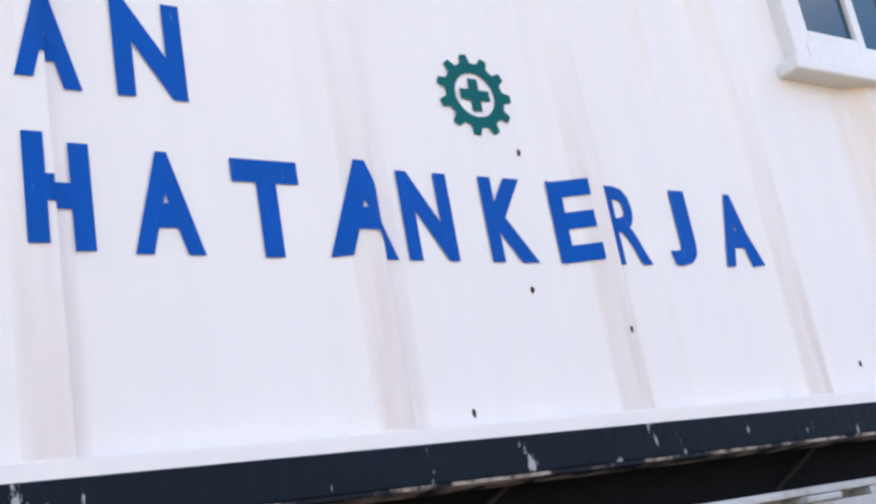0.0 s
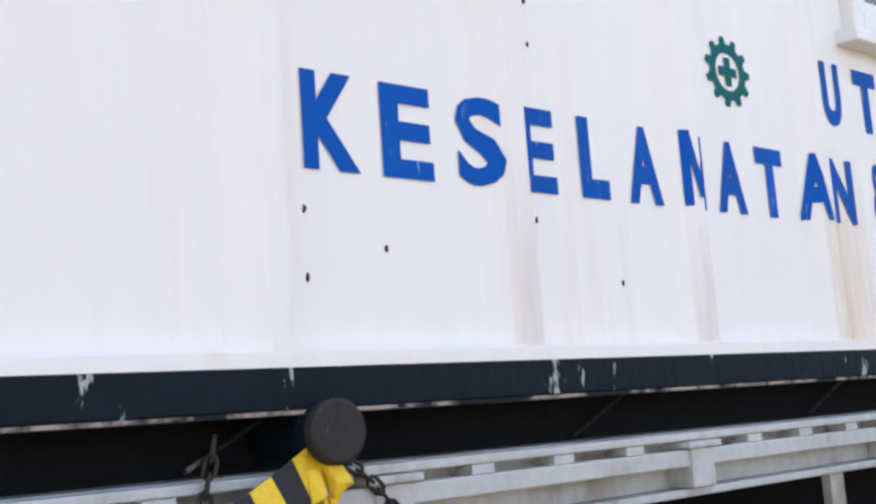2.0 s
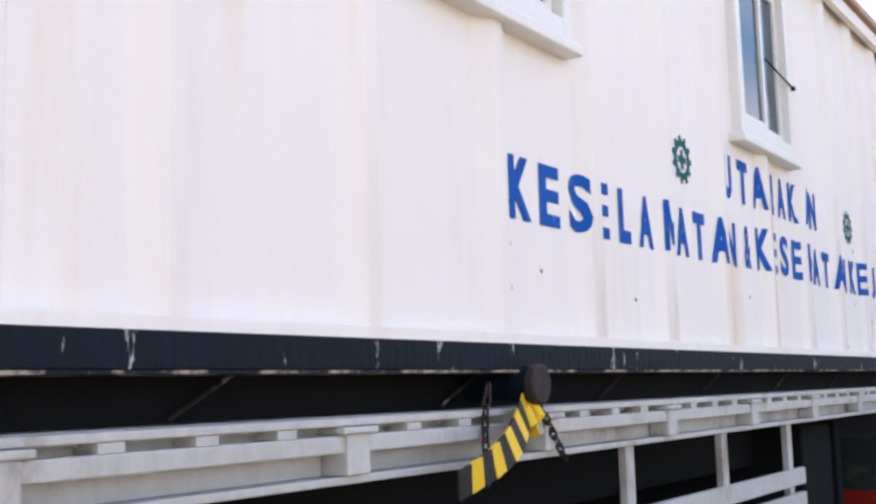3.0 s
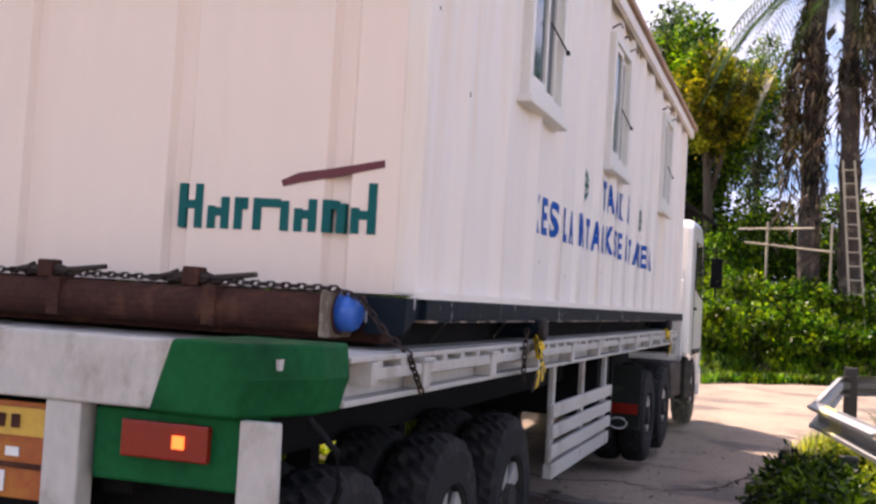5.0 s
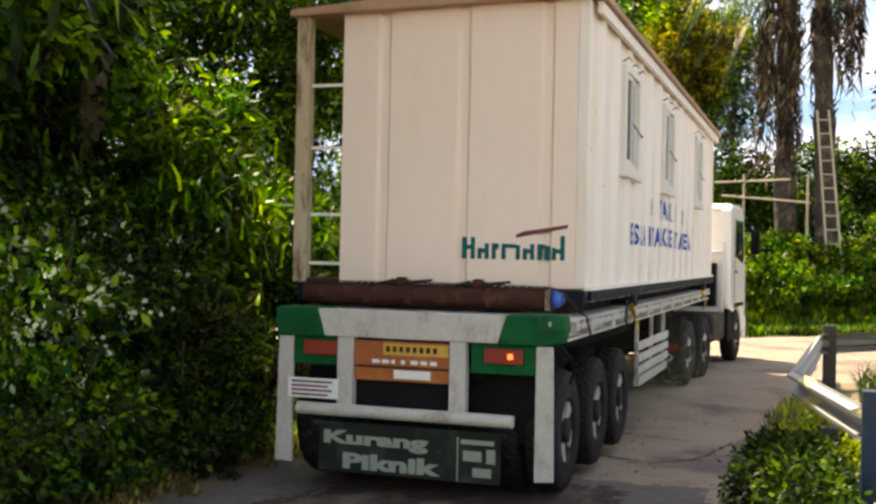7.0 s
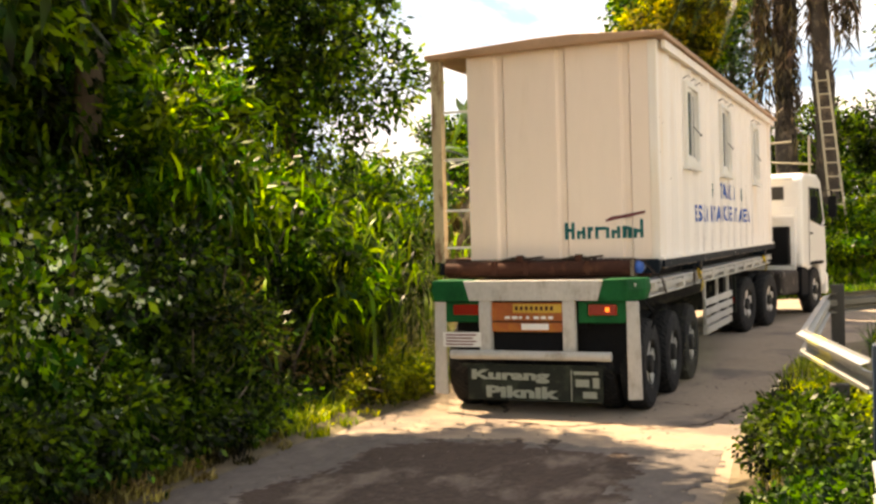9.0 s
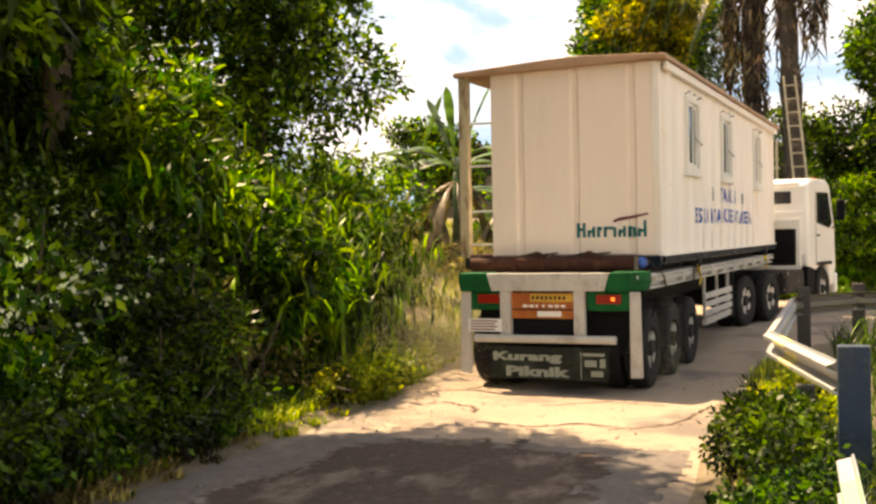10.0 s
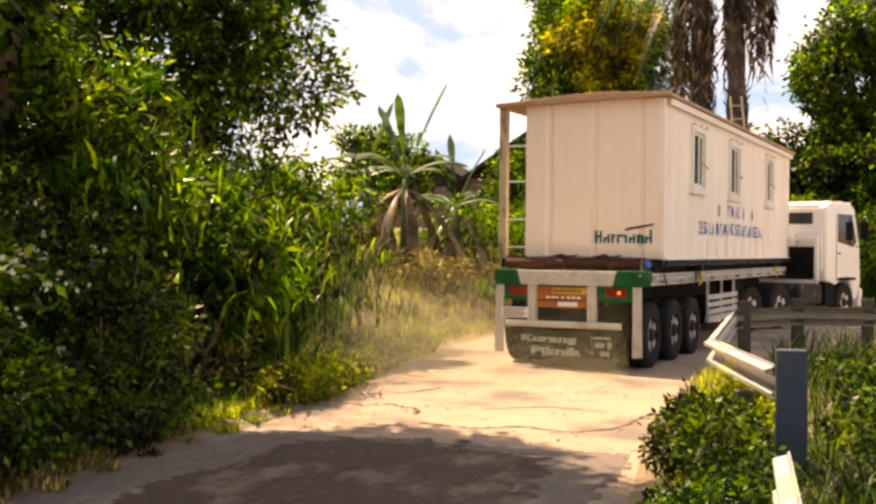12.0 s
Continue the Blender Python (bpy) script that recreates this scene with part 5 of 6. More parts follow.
    tree("dark spreading roadside tree", -11.5, 13.0, 7.5, 0.18, split_blobs(-12.0, 13.4, 5.4, 2.4, 2.6, 2.8, 26, 6), 22000, 0.15, LEAF_SHADED, 6)
    tree("leafy green tree above the cane grass", -9.2, 19.0, 8.0, 0.17, split_blobs(-9.3, 18.8, 5.9, 2.4, 2.3, 2.6, 30, 7, 0.36), 24000, 0.15, LEAF_MID, 7)
    tree("leafy green tree above the cane grass", -12.5, 17.5, 8.5, 0.18, split_blobs(-13.4, 17.5, 6.4, 2.7, 2.5, 2.8, 26, 8), 20000, 0.16, LEAF_MID, 8)
    tree("dark spreading roadside tree", -8.8, 5.2, 6.0, 0.15, split_blobs(-8.6, 6.6, 5.0, 2.3, 2.4, 1.9, 28, 9), 40000, 0.16, LEAF_MID, 9)
    tree("tall tree overhanging the road behind", -8.6, 1.5, 8.5, 0.2, split_blobs(-6.6, 4.2, 7.2, 3.2, 3.6, 1.5, 30, 10, 0.34), 16000, 0.16, LEAF_MID, 10, lean=(1.4, 1.2))
    # Two trees added with crowns above the view, to shade the road
    tree("added tall tree whose unseen crown shades the road", -8.6, 11.6, 8.6, 0.2, split_blobs(-6.9, 9.6, 8.0, 2.2, 3.0, 1.4, 46, 111, 0.36), 44000, 0.21, LEAF_MID, 111, lean=(1.0, -0.6))
    tree("added tall tree whose unseen crown shades the road", -9.8, 3.6, 9.0, 0.2, split_blobs(-7.6, 5.0, 8.2, 2.6, 2.6, 1.4, 40, 112, 0.36), 11000, 0.21, LEAF_MID, 112, lean=(1.0, 0.6))
    shrub("dense dark scrub under the trees", -9.6, 7.2, 2.2, 2.2, 1.7, 11000, 0.12, LEAF_SHADED, 22)
    shrub("dense dark scrub under the trees", -10.5, 11.0, 2.2, 2.0, 1.8, 9000, 0.12, LEAF_SHADED, 23)
    shrub("dense dark scrub under the trees", -11.8, 15.5, 2.6, 2.2, 1.7, 8000, 0.13, LEAF_SHADED, 24)
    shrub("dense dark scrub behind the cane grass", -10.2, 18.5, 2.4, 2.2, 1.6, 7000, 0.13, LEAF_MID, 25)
    # leafy twig hanging in close to the viewer
    twig = thing("branch", "long drooping leaves of an overhanging branch", "branch")
    bm = bmesh.new()
    tube(bm, [(-6.6, 3.2, 5.6), (-5.2, 4.9, 4.4), (-4.35, 5.7, 3.75), (-4.0, 6.0, 3.4)], [0.05, 0.03, 0.016, 0.006], 6)
    part("stem", bm, BARK, twig)
    crown("leaves", [(-4.35, 5.75, 3.72, 0.42, 0.4, 0.34), (-4.8, 5.3, 4.1, 0.5, 0.5, 0.3)], 120, 0.28, LEAF_MID, twig, 77, 0.22, 1.0)
    # low weeds creeping over the road edge
    rg = random.Random(33)
    pl = scatter(rg, 4500, -5.6, -4.2, 9.5, 19, lambda x, y: -0.22 < off_road(x, y)[0] < 0.6, sink=-0.02)
    tagged(blades("edge_weeds", pl, 0.20, 0.014, LEAF_YELLOW, 63, None, 1.0), "low yellowing weeds creeping over the road edge", "weeds", kind="stuff")
    pl = scatter(rg, 2600, -5.6, -4.2, 4.5, 9.5, lambda x, y: -0.15 < off_road(x, y)[0] < 0.5, sink=-0.02)
    tagged(blades("dry_edge_weeds", pl, 0.15, 0.012, LEAF_DRY, 64, None, 1.0), "short withered weeds along the road edge", "weeds", kind="stuff")
    # undergrowth sheet
    rg = random.Random(31)
    pl = scatter(rg, 15000, -16, -4.9, 3.5, 22, lambda x, y: off_road(x, y)[0] > 0.15)
    tagged(blades("roadside_grass", pl, 0.45, 0.012, LEAF_MID, 61, None, 0.6), "rough grass and weeds beside the road", "grass", kind="stuff")


def build_far_left():
    # dry slope and banana plants beyond the cane
    rg = random.Random(41)
    pl = scatter(rg, 16000, -14, -4.0, 17, 34, lambda x, y: off_road(x, y)[0] > 0.3)
    tagged(blades("dry_grass", pl, 0.42, 0.016, LEAF_STRAW, 62, None, 0.6), "dry yellowish grass on the slope behind the road", "grass", kind="stuff")
    for k, (x, y, s) in enumerate(((-7.4, 26.0, 1.05), (-8.9, 27.5, 0.9), (-6.5, 27.6, 0.8))):
        ob = thing("banana_plant", "banana plant with upright torn leaves and hanging dry ones", "banana plant", "banana plants")
        z = ground_height(x, y)
        bm = bmesh.new()
        tube(bm, [(x, y, z - 0.1), (x + 0.05, y, z + 1.1 * s), (x, y, z + 2.0 * s)], [0.16, 0.13, 0.07], 9)
        part("stalk", bm, BANANA, ob, "", smooth=True)
        r = random.Random(90 + k)
        for j in range(17):
            dry = j >= 9
            a = j * 2.4 + k
            rise = r.uniform(0.5, 0.75) if not dry else -0.1
            n, L = 12, (2.0 if not dry else 2.3) * s * r.uniform(0.85, 1.15)
            if j < 3:
                rise = (1.1, 0.8, 1.0)[j]
                L *= 1.4
            v, f = [], []
            d = Vector((math.cos(a), math.sin(a), 0))
            for q in range(n):
                t = q / (n - 1)
                c = Vector((x, y, z + (2.0 if not dry else 1.75) * s)) + d * L * t * (0.85 if j >= 3 else 0.4) + Vector((0, 0, L * (rise * t - (0.55 if not dry else 1.0) * t * t * (1 if j >= 3 else 0.4))))
                w = 0.29 * s * (0.02 + t) ** 1.1 * (1 - t ** 9) * (0.62 if j < 3 else 1 if not dry else 0.9) * r.uniform(0.75, 1.0)
                sd = Vector((-d.y, d.x, 0))
                v += [c - sd * w + Vector((0, 0, -0.12 * w)), c + Vector((0, 0, 0.04)), c + sd * w + Vector((0, 0, -0.12 * w))]
            for q in range(n - 1):
                f += [(3 * q, 3 * q + 1, 3 * q + 4, 3 * q + 3), (3 * q + 1, 3 * q + 2, 3 * q + 5, 3 * q + 4)]
            quick("leaf", [tuple(c) for c in v], f, DEADFROND if dry else BANANA, ob, "withered brown leaf" if dry else "")
    shrub("sunlit scrub beside the banana plants", -9.5, 24.0, 1.8, 1.6, 1.1, 6000, 0.13, LEAF_SUNLIT, 42)
    shrub("sunlit scrub beside the banana plants", -6.3, 29.0, 1.6, 1.4, 0.9, 5000, 0.13, LEAF_SUNLIT, 43)
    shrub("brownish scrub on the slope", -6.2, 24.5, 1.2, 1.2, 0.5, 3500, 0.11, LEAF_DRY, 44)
    shrub("sunlit scrub on the slope", -5.4, 31.5, 1.5, 1.2, 0.8, 4500, 0.12, LEAF_SUNLIT, 45)
    # houses in the distance
    for x, y, w, d, h, ridge in ((-6.2, 44.0, 6.2, 6.0, 2.2, 2.2), (-12.5, 50.0, 5.0, 6.0, 2.0, 1.5)):
        z = ground_height(x, y) - 0.2
        ho = thing("house", "small low house with a dark tiled roof", "house", "far houses")
        bm = cubes((x - w / 2, x + w / 2, y - d / 2, y + d / 2, z, z + h))
        part("wall", bm, HOUSEWALL, ho)
        bm = bmesh.new()
        for s in (-1, 1):
            prism(bm, [(x + s * (w / 2 + 0.6), z + h - 0.35), (x, z + h + ridge), (x, z + h + ridge - 0.2), (x + s * (w / 2 + 0.6), z + h - 0.5)], "y", y - d / 2 - 0.5, y + d / 2 + 0.5)
        part("roof", bm, HOUSEROOF, ho, "dark weathered tile roof")
        bm = bmesh.new()
        prism(bm, [(x - w / 2, z + h), (x + w / 2, z + h), (x, z + h + ridge - 0.22)], "y", y - d / 2, y + d / 2)
        part("gable", bm, HOUSEROOF, ho, "dark boarded gable")
        for k in range(3):
            xx = x - w / 2 + w * (k + 0.5) / 3
            part("window", cubes((xx - 0.45, xx + 0.45, y - d / 2 - 0.03, y - d / 2 + 0.02, z + 0.9, z + 1.9)), DARKGLASS, ho)


def palm(label, x, y, height, seed, skirt, drop, aside):
    r = random.Random(seed)
    z = ground_height(x, y) - 0.2
    ob = thing("palm_tree", label, "palm", "tall palms")
    bm = bmesh.new()
    pts = [(x + 0.12 * math.sin(3 * t + seed), y, z + height * t) for t in np.linspace(0, 1, 14)]
    tube(bm, pts, [0.36 - 0.12 * t + 0.05 * r.uniform(-1, 1) for t in np.linspace(0, 1, 14)], 12)
    part("trunk", bm, PALMBARK, ob, "dark rough palm trunk", smooth=True)
    top = Vector(pts[-1])
    # leaf stubs down the trunk
    bm = bmesh.new()
    for k in range(60):
        t = r.uniform(0.15, 0.95)
        a = r.uniform(0, math.tau)
        p = Vector((x, y, z + height * t))
        tube(bm, [p + Vector((0.25 * math.cos(a), 0.25 * math.sin(a), 0)), p + Vector((0.48 * math.cos(a), 0.48 * math.sin(a), 0.28))], [0.05, 0.02], 5)
    part("rough_bark", bm, PALMBARK, ob)["kind"] = "stuff"
    # skirt of dead fronds
    rng = np.random.default_rng(seed)
    v, f, c = [], [], 0
    for k in range(skirt):
        a, s0 = rng.uniform(0, math.tau), rng.uniform(-0.2, 1.0)
        L = drop * rng.uniform(0.5, 1.1)
        base = np.array([x + aside, y, z + height - 0.4 - 1.2 * s0])
        rad = rng.uniform(0.3, 0.8)
        for q in range(26):
            t = q / 25
            m = base + np.array([math.cos(a) * rad * min(1, t * 3), math.sin(a) * rad * min(1, t * 3), 0.25 * math.sin(math.pi * min(1, t * 3)) - L * t])
            ll = rng.uniform(0.25, 0.6)
            e = m + np.array([rng.normal(0, 0.16), rng.normal(0, 0.16), -ll])
            w = rng.normal(0, 1, 3)
            w = w / np.linalg.norm(w) * 0.05
            v += [m - w, m + w, e]
            f.append((c, c + 1, c + 2))
            c += 3
    quick("dead_fronds", v, f, DEADFROND, ob, "hanging skirt of dry brown fronds")
    # living fronds
    for k in range(17):
        a = k * 2.39996 + seed
        L = r.uniform(3.2, 4.4)
        up = r.uniform(-0.1, 1.0)
        v, f, c = [], [], 0
        d, sd = Vector((math.cos(a), math.sin(a), 0)), Vector((-math.sin(a), math.cos(a), 0))
        for q in range(34):
            t = q / 33
            m = top + d * L * t * 0.85 + Vector((0, 0, L * (up * t - 0.95 * t * t)))
            for s in (-1, 1):
                e = m + sd * s * 0.75 * math.sin(math.pi * (0.1 + 0.85 * t)) + d * 0.25 + Vector((0, 0, -0.35 - 0.3 * t))
                w = d * 0.022
                v += [tuple(m - w), tuple(m + w), tuple(e)]
                f.append((c, c + 1, c + 2))
                c += 3
        quick("frond", v, f, FROND, ob)
    return ob


def build_far_bank():
    palm("tall palm with a hanging skirt of dry fronds", -0.5, 36.5, 10.9, 3, 80, 6.2, -0.35)
    palm("tall dark palm with a ladder leaning on its trunk", 0.55, 36.2, 10.9, 8, 60, 3.6, 0.35)
    # bamboo ladder on the trunk
    lad = thing("ladder", "long pale bamboo ladder leaning on the palm trunk", "ladder")
    zb = ground_height(0.98, 34.9)
    foot, head_ = Vector((0.98, 34.9, zb)), Vector((0.50, 35.8, 6.6))
    for s in (-0.21, 0.21):
        bm = bmesh.new()
        tube(bm, [foot + Vector((s, 0, 0)), head_ + Vector((s * 0.8, 0, 0))], 0.035, 7)
        part("stile", bm, WOOD, lad)
    for k in range(13):
        p = foot.lerp(head_, (k + 0.7) / 13.4)
        bm = bmesh.new()
        tube(bm, [p - Vector((0.22, 0, 0)), p + Vector((0.22, 0, 0))], 0.024, 6)
        part("rung", bm, WOOD, lad)
    # pole fence on the bank
    fence = thing("pole_fence", "rough fence of pale bamboo poles on the bank", "fence")
    for a, b in (((-2.6, 35.0, 4.35), (-0.4, 35.2, 4.45)), ((-2.4, 35.0, 3.95), (0.2, 35.2, 3.75)),):
        bm = bmesh.new()
        tube(bm, [a, b], 0.034, 6)
        part("pole", bm, WOOD, fence)
    for x in (-1.75, 0.1):
        bm = bmesh.new()
        tube(bm, [(x, 35.1, ground_height(x, 35.1) - 0.2), (x, 35.1, 4.6)], 0.036, 6)
        part("post", bm, WOOD, fence)
    # bank covered with creepers
    k = 200
    # Most of this scrub takes the lighter leaf colour to look sunlit
    for x, y, rx, ry, rz, m, n in ((-3.6, 31.4, 1.6, 1.2, 0.55, LEAF_SUNLIT, 6000), (-1.2, 33.2, 1.7, 1.2, 0.6, LEAF_SUNLIT, 7000), (1.2, 34.6, 1.6, 1.1, 0.5, LEAF_SUNLIT, 6000), (-2.6, 34.4, 1.8, 1.3, 0.9, LEAF_SUNLIT, 7000),
                                   (-0.4, 35.2, 1.5, 1.0, 0.8, LEAF_SUNLIT, 6000), (3.6, 35.6, 1.8, 1.1, 0.8, LEAF_SUNLIT, 6000), (-4.6, 35.6, 2.0, 1.4, 1.2, LEAF_MID, 6500), (2.4, 37.2, 1.6, 1.2, 1.0, LEAF_SUNLIT, 5000),
                                   (5.5, 36.8, 2.0, 1.3, 1.2, LEAF_MID, 6500), (8.2, 37.0, 2.2, 1.4, 1.4, LEAF_MID, 6500), (-0.2, 38.5, 2.0, 1.2, 1.3, LEAF_MID, 5000), (-3.2, 38.5, 2.2, 1.4, 1.6, LEAF_SUNLIT, 6000)):
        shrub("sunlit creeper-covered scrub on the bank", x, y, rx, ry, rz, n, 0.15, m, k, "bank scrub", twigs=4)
        k += 1
    for x, y, rx, rz, m in ((-6.5, 40.0, 2.2, 1.8, LEAF_MID), (-2.6, 41.0, 2.4, 2.1, LEAF_MID), (0.4, 41.5, 2.2, 2.1, LEAF_MID), (2.8, 41.0, 2.0, 2.3, LEAF_SHADED), (6.5, 40.5, 2.2, 1.9, LEAF_SHADED), (9.8, 40.0, 2.4, 2.2, LEAF_MID), (13.5, 40, 2.6, 2.6, LEAF_MID)):
        shrub("tall dense scrub behind the bank", x, y, rx, 1.6, rz, 8000, 0.19, m, k, "bank scrub", twigs=5)
        k += 1
    rg = random.Random(71)
    pl = scatter(rg, 22000, -8, 12, 29, 40, lambda x, y: off_road(x, y)[0] > 0.1)
    tagged(blades("bank_grass", pl, 0.30, 0.016, LEAF_MID, 72, None, 0.6), "bright green grass on the bank above the road", "grass", kind="stuff")
    pl = scatter(rg, 16000, -7, 9, 26, 37, lambda x, y: 0.0 < off_road(x, y)[0] < 2.2)
    tagged(blades("bank_edge_grass", pl, 0.42, 0.022, LEAF_SUNLIT, 73, None, 0.7), "fresh yellow-green grass at the foot of the bank", "grass", kind="stuff")
    # trees beyond
    tree("tall tree with yellowing top leaves", -5.4, 43.0, 9.0, 0.22, split_blobs(-5.2, 43, 8.2, 2.2, 2.2, 4.6, 40, 31, 0.30), 26000, 0.22, LEAF_MID, 31, group="far trees")
    yellow_tree = tree("tall tree with yellow sunlit leaves", -4.2, 41.0, 8.0, 0.2, split_blobs(-4.0, 41, 9.6, 1.9, 1.5, 2.0, 24, 32, 0.36), 14000, 0.2, LEAF_SUNLIT, 32, group="far trees")
    crown("top_leaves", split_blobs(-4.0, 39.6, 9.2, 1.7, 0.9, 1.6, 22, 320, 0.34), 8000, 0.2, LEAF_GOLD, yellow_tree, 321, label="yellow sunlit leaves")
    tree("dark dense tree beside the bend", 4.6, 42.0, 6.5, 0.25, split_blobs(4.5, 41.5, 7.3, 2.0, 2.0, 3.4, 34, 33, 0.34), 22000, 0.22, LEAF_MID, 33, group="far trees")
    tree("dark dense tree beside the bend", 10.5, 43.0, 6.5, 0.25, split_blobs(10.4, 42.5, 6.8, 3.0, 2.4, 4.0, 34, 34, 0.34), 22000, 0.24, LEAF_MID, 34, group="far trees")
    tree("dense green tree beside the bend", 4.6, 39.6, 2.4, 0.16, split_blobs(4.8, 39.4, 3.9, 2.4, 1.6, 1.9, 24, 35, 0.36), 16000, 0.2, LEAF_SHADED, 35, group="far trees")
    tree("slender pale tree in the distance", -3.2, 52.0, 10.5, 0.16, split_blobs(-3.2, 52, 10.4, 2.3, 2.0, 4.2, 26, 36, 0.26), 9000, 0.24, LEAF_HAZED, 36, group="far trees")
    tree("slender pale tree in the distance", -7.8, 56.0, 13.0, 0.18, split_blobs(-7.8, 56, 13.4, 2.4, 2.2, 4.0, 24, 37, 0.26), 9000, 0.26, LEAF_HAZED, 37, group="far trees")
    tree("slender pale tree in the distance", 7.0, 54.0, 10.5, 0.18, split_blobs(8.0, 54, 13.2, 3.0, 2.0, 1.8, 24, 38, 0.24), 8000, 0.26, LEAF_HAZED, 38, group="far trees")
    tree("bushy green tree in the distance", -12.4, 40.5, 3.0, 0.16, split_blobs(-12.6, 40.5, 5.0, 2.0, 1.8, 1.6, 20, 39, 0.36), 9000, 0.2, LEAF_MID, 39, group="far trees")


def build_right_verge():
    shrub("sunlit leafy weeds on the verge before the guard rail", -0.05, 8.9, 0.44, 1.6, 0.32, 9000, 0.060, LEAF_SHADED, 81, "verge weeds", twigs=4)
    shrub("sunlit leafy weeds on the verge before the guard rail", 0.05, 6.6, 0.40, 1.2, 0.26, 5000, 0.055, LEAF_SHADED, 82, "verge weeds", twigs=4)
    shrub("sunlit leafy weeds on the verge before the guard rail", 0.25, 11.4, 0.35, 1.0, 0.26, 3500, 0.06, LEAF_YELLOW, 83, "verge weeds", twigs=4)
    # Weeds in the darkened leaf colour, so they look shaded
    shrub("dense weeds behind the guard rail", 1.6, 10.2, 0.7, 1.6, 0.42, 6000, 0.07, LEAF_SHADED, 84, "verge weeds", twigs=4)
    shrub("dense weeds behind the guard rail", 2.6, 13.2, 1.1, 1.6, 0.45, 5500, 0.08, LEAF_SHADED, 85, "verge weeds", twigs=4)
    shrub("dense weeds behind the guard rail", 1.5, 7.6, 0.55, 1.3, 0.36, 5000, 0.06, LEAF_SHADED, 89, "verge weeds", twigs=4)
    shrub("dense weeds behind the guard rail", 2.9, 10.6, 0.8, 1.5, 0.40, 6000, 0.07, LEAF_SHADED, 90, "verge weeds", twigs=4)
    shrub("dense weeds behind the guard rail", 1.5, 13.6, 0.5, 1.3, 0.36, 4000, 0.07, LEAF_SHADED, 91, "verge weeds", twigs=4)
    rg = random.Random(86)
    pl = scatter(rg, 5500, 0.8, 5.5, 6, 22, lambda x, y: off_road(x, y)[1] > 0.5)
    tagged(blades("verge_grass", pl, 0.8, 0.012, LEAF_SHADED, 87, None, 0.8), "long arching grass behind the guard rail", "grass", kind="stuff")
    pl = scatter(rg, 4200, 0.2, 1.7, 5, 10.5)
    tagged(blades("rail_grass", pl, 0.42, 0.011, LEAF_SHADED, 92, None, 0.8), "rough grass round the guard rail posts", "grass", kind="stuff")
    pl = scatter(rg, 3500, -0.4, 0.7, 3, 17, lambda x, y: off_road(x, y)[1] > 0.05)
    tagged(blades("edge_grass", pl, 0.28, 0.008, LEAF_YELLOW, 88, None, 0.7), "short yellowish grass along the road edge", "grass", kind="stuff")


def rail_beam(a, b, lean=0.0):
    """A double-ridged steel rail between two places, its middle at their height."""
    a, b = Vector(a), Vector(b)
    d = (b - a).normalized()
    out = Vector((-d.y, d.x, 0)).normalized()
    up = (Vector((0, 0, 1)) + out * lean).normalized()
    prof = [(-0.155, 0.0), (-0.135, 0.01), (-0.11, 0.085), (-0.075, 0.085), (-0.04, 0.0), (0.04, 0.0), (0.075, 0.085), (0.11, 0.085), (0.135, 0.01), (0.155, 0.0)]
    bm = bmesh.new()
    rows = []
    for p in (a, b):
        rows.append([bm.verts.new(p + up * h + out * o) for h, o in prof] + [bm.verts.new(p + up * h + out * (o - 0.008)) for h, o in prof[::-1]])
    n = len(rows[0])
    for k in range(n):
        bm.faces.new((rows[0][k], rows[0][(k + 1) % n], rows[1][(k + 1) % n], rows[1][k]))
    bm.faces.new(rows[0])
    bm.faces.new(rows[1][::-1])
    return bm


def build_guard_rail():
    rail = thing("guard_rail", "bent roadside guard rail with worn painted bands on steel posts", "guard rail")
    ends = [(0.36, 4.0, 0.40), (0.40, 6.6, 0.46), (0.46, 8.75, 0.75), (-0.02, 11.5, 0.73), (0.30, 18.0, 0.70), (1.25, 19.2, 0.70), (2.4, 19.7, 0.68), (5.2, 20.6, 0.64), (10.0, 21.4, 0.6)]
    for k, (a, b) in enumerate(zip(ends, ends[1:])):
        if k == 1:
            continue
        steps = 5 if k in (0, 2) else 1
        for j in range(steps):
            p, q = Vector(a).lerp(Vector(b), j / steps), Vector(a).lerp(Vector(b), (j + 1) / steps)
            part("rail_length", rail_beam(p, q, 0.25 if k == 2 else 0.0), RAILSHADED if k >= 4 else RAILMAT if j % 2 == 0 or k not in (0, 2) else (RAILGREEN if k == 0 else (RAILYELLOW if j > 2 else RAILMAT)), rail)
    for x, y, h, w in ((0.53, 8.45, 1.04, 0.11), (0.24, 10.2, 0.52, 0.08), (0.42, 18.2, 0.98, 0.10), (1.3, 19.35, 0.98, 0.10), (2.45, 19.85, 0.98, 0.10), (5.25, 20.8, 0.95, 0.1), (0.55, 5.2, 0.5, 0.08)):
        z = ground_height(x, y)
        part("post", cubes((x - w, x + w, y - 0.07, y + 0.07, z - 0.3, h)), POSTBLUE if y < 9 else POSTOLD, rail, "weathered blue-grey steel post" if y < 9 else "dull brown steel post", 0.012)


build_left_growth()
build_far_left()
build_far_bank()
build_right_verge()
build_guard_rail()


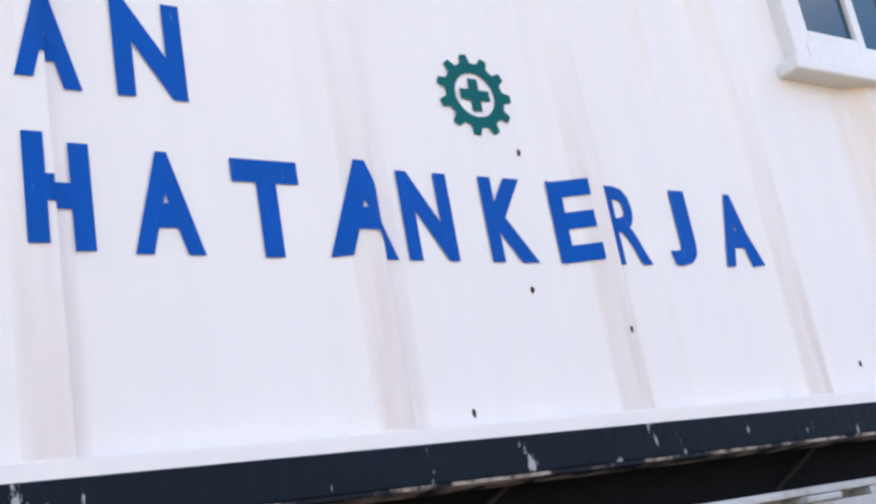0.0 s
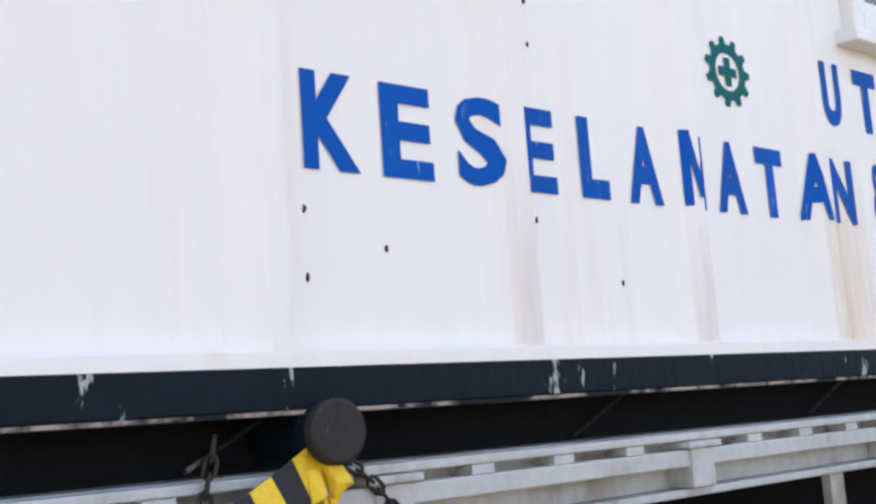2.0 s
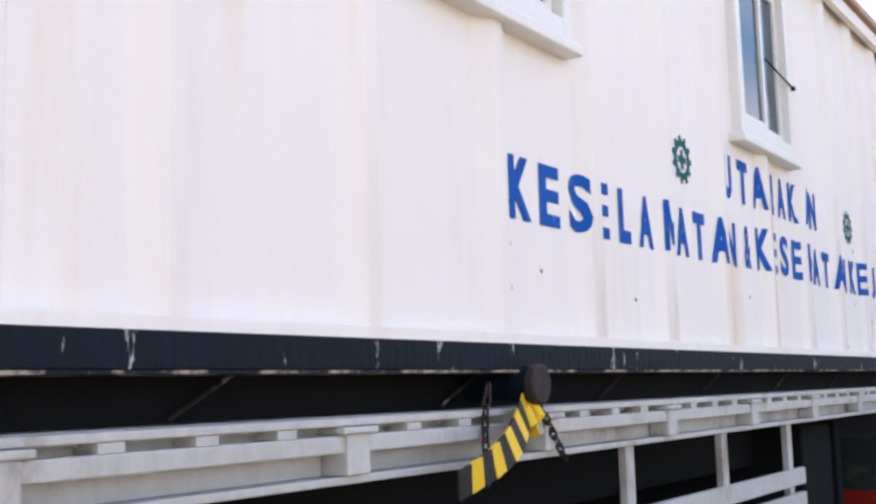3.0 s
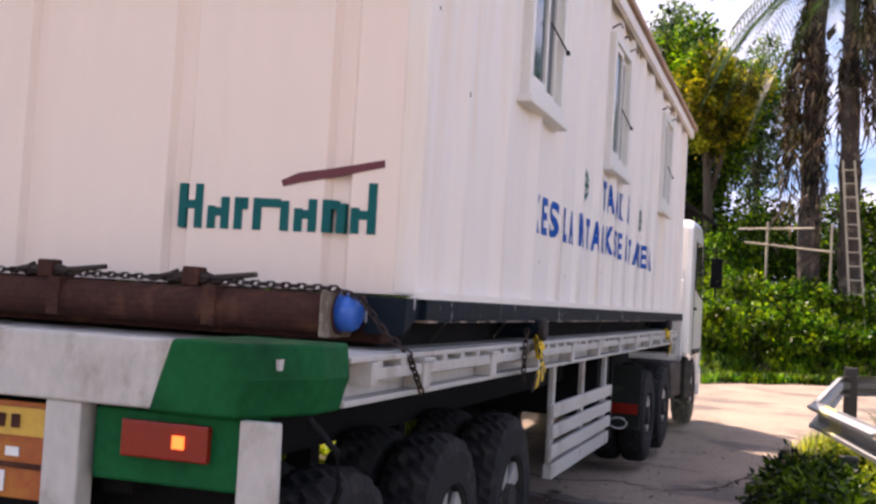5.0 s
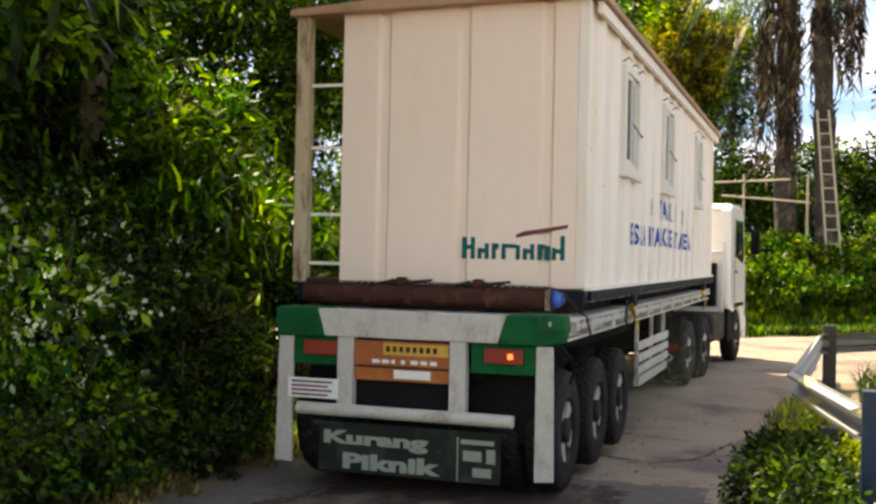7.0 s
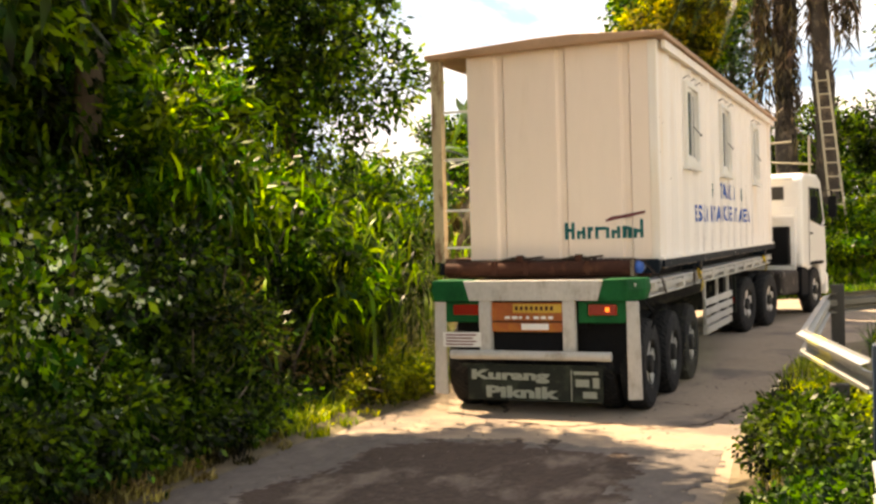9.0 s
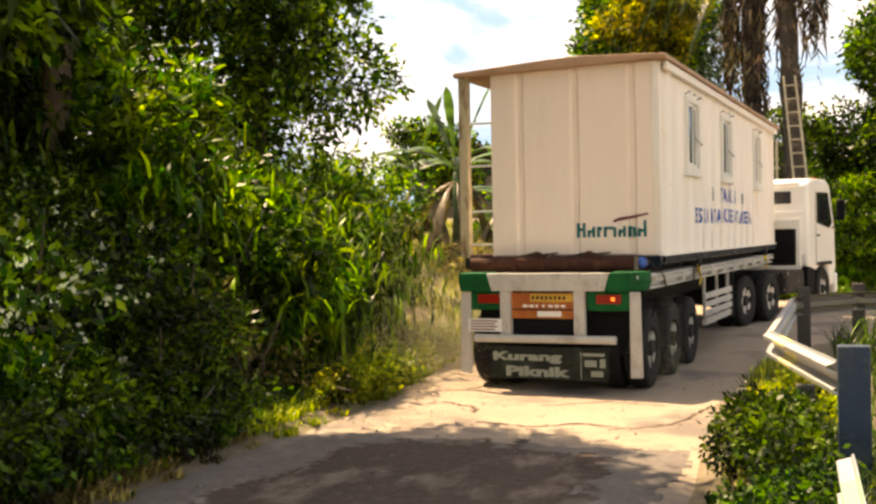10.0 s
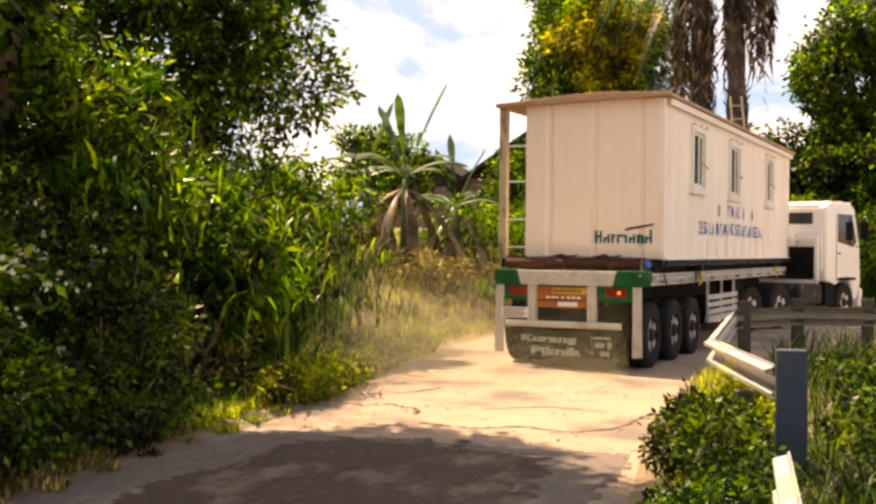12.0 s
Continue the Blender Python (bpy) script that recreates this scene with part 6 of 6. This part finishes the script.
def build_dust():
    """Fine dust hanging in the air where the wheels left the road edge: specks that thin out upwards."""
    rng = np.random.default_rng(19)
    n = 230000
    along = rng.beta(1.3, 1.3, n)
    c = np.stack([-4.75 + rng.normal(0, 0.45, n) + 0.5 * along, 12.8 + 8.5 * along, 0.02 + rng.gamma(1.6, 0.36, n)], 1)
    m = 80000
    c = np.concatenate([c, np.stack([rng.uniform(-4.6, -1.2, m), rng.uniform(13.8, 16.2, m), rng.gamma(1.5, 0.30, m) - 0.05], 1)])
    n += m
    d1, d2 = rng.normal(0, 0.0032, (n, 3)), rng.normal(0, 0.0032, (n, 3))
    v = np.stack([c, c + d1, c + d2], 1).reshape(-1, 3)
    haze = quick("dust_haze", v, np.arange(3 * n).reshape(-1, 3), DUST)
    return tagged(haze, "fine pale dust hanging over the road edge", "dust", kind="stuff")


dust = build_dust()


# ---- what moves ----
ROUTE = [  # seconds, place of the trailer's tail on the road, heading
    (0, -3.396, -5.065, 0.00),
    (0.5, -3.401, -3.995, 0.00),
    (1, -3.392, -2.777, 0.00),
    (1.5, -3.340, -1.781, 0.00),
    (2, -3.335, -0.750, 0.00),
    (2.5, -3.284, 0.225, 0.00),
    (3, -3.255, 1.219, 0.00),
    (3.5, -3.171, 2.188, 0.38),
    (5.5, -2.912, 5.304, 1.61),
    (6, -2.994, 6.809, 0.51),
    (6.5, -3.079, 8.436, -0.32),
    (7, -3.123, 9.573, -0.99),
    (9, -2.939, 13.014, -4.61),
    (9.5, -2.861, 13.845, -5.90),
    (10, -2.732, 14.779, -7.14),
    (10.5, -2.575, 15.623, -8.33),
    (11, -2.433, 16.598, -9.93),
    (11.5, -2.286, 17.386, -11.65),
    (12, -2.117, 17.964, -12.82),
]
LEAD = [(0, 0), (5.5, -1.0), (7.0, -4.5), (9.0, -10.0), (10.0, -12.5), (11.0, -14.5), (12.0, -17.0)]  # turn of the tractor against the trailer


SINK = [(0, 0), (7.0, 0), (9.0, -0.10), (10.0, -0.085), (11.0, -0.06), (12.0, -0.04)]  # the rear wheels in the hollow


def motions():
    sink = [float(np.interp(t, [r[0] for r in SINK], [r[1] for r in SINK])) for t, *_ in ROUTE]
    rows = [(t, pose(x, y, z, 0, 0, h)) for (t, x, y, h), z in zip(ROUTE, sink)]
    for ob in LOAD:
        walk(ob, rows)
    walk(trailer, [(t, m @ pose(SHIFT, 0, 0)) for t, m in rows])
    pulled = []
    for t, x, y, h in ROUTE:
        lead = float(np.interp(t, [r[0] for r in LEAD], [r[1] for r in LEAD]))
        pulled.append((t, pose(x, y, 0, 0, 0, h) @ pose(SHIFT, 8.8, 0, 0, 0, lead)))
    walk(tractor, pulled)
    ts = np.array([r[0] for r in ROUTE])
    gone = np.r_[0, np.cumsum(np.hypot(np.diff([r[1] for r in ROUTE]), np.diff([r[2] for r in ROUTE])))]
    for hub, (x, y, z), flip in WHEELS:
        turns = []
        for t in np.arange(0, 12.01, 0.25):
            roll = math.degrees(np.interp(t, ts, gone) / 0.51)
            turns.append((float(t), pose(x, y, z, -roll) @ pose(0, 0, 0, 0, 0, flip)))
        walk(hub, turns)


motions()
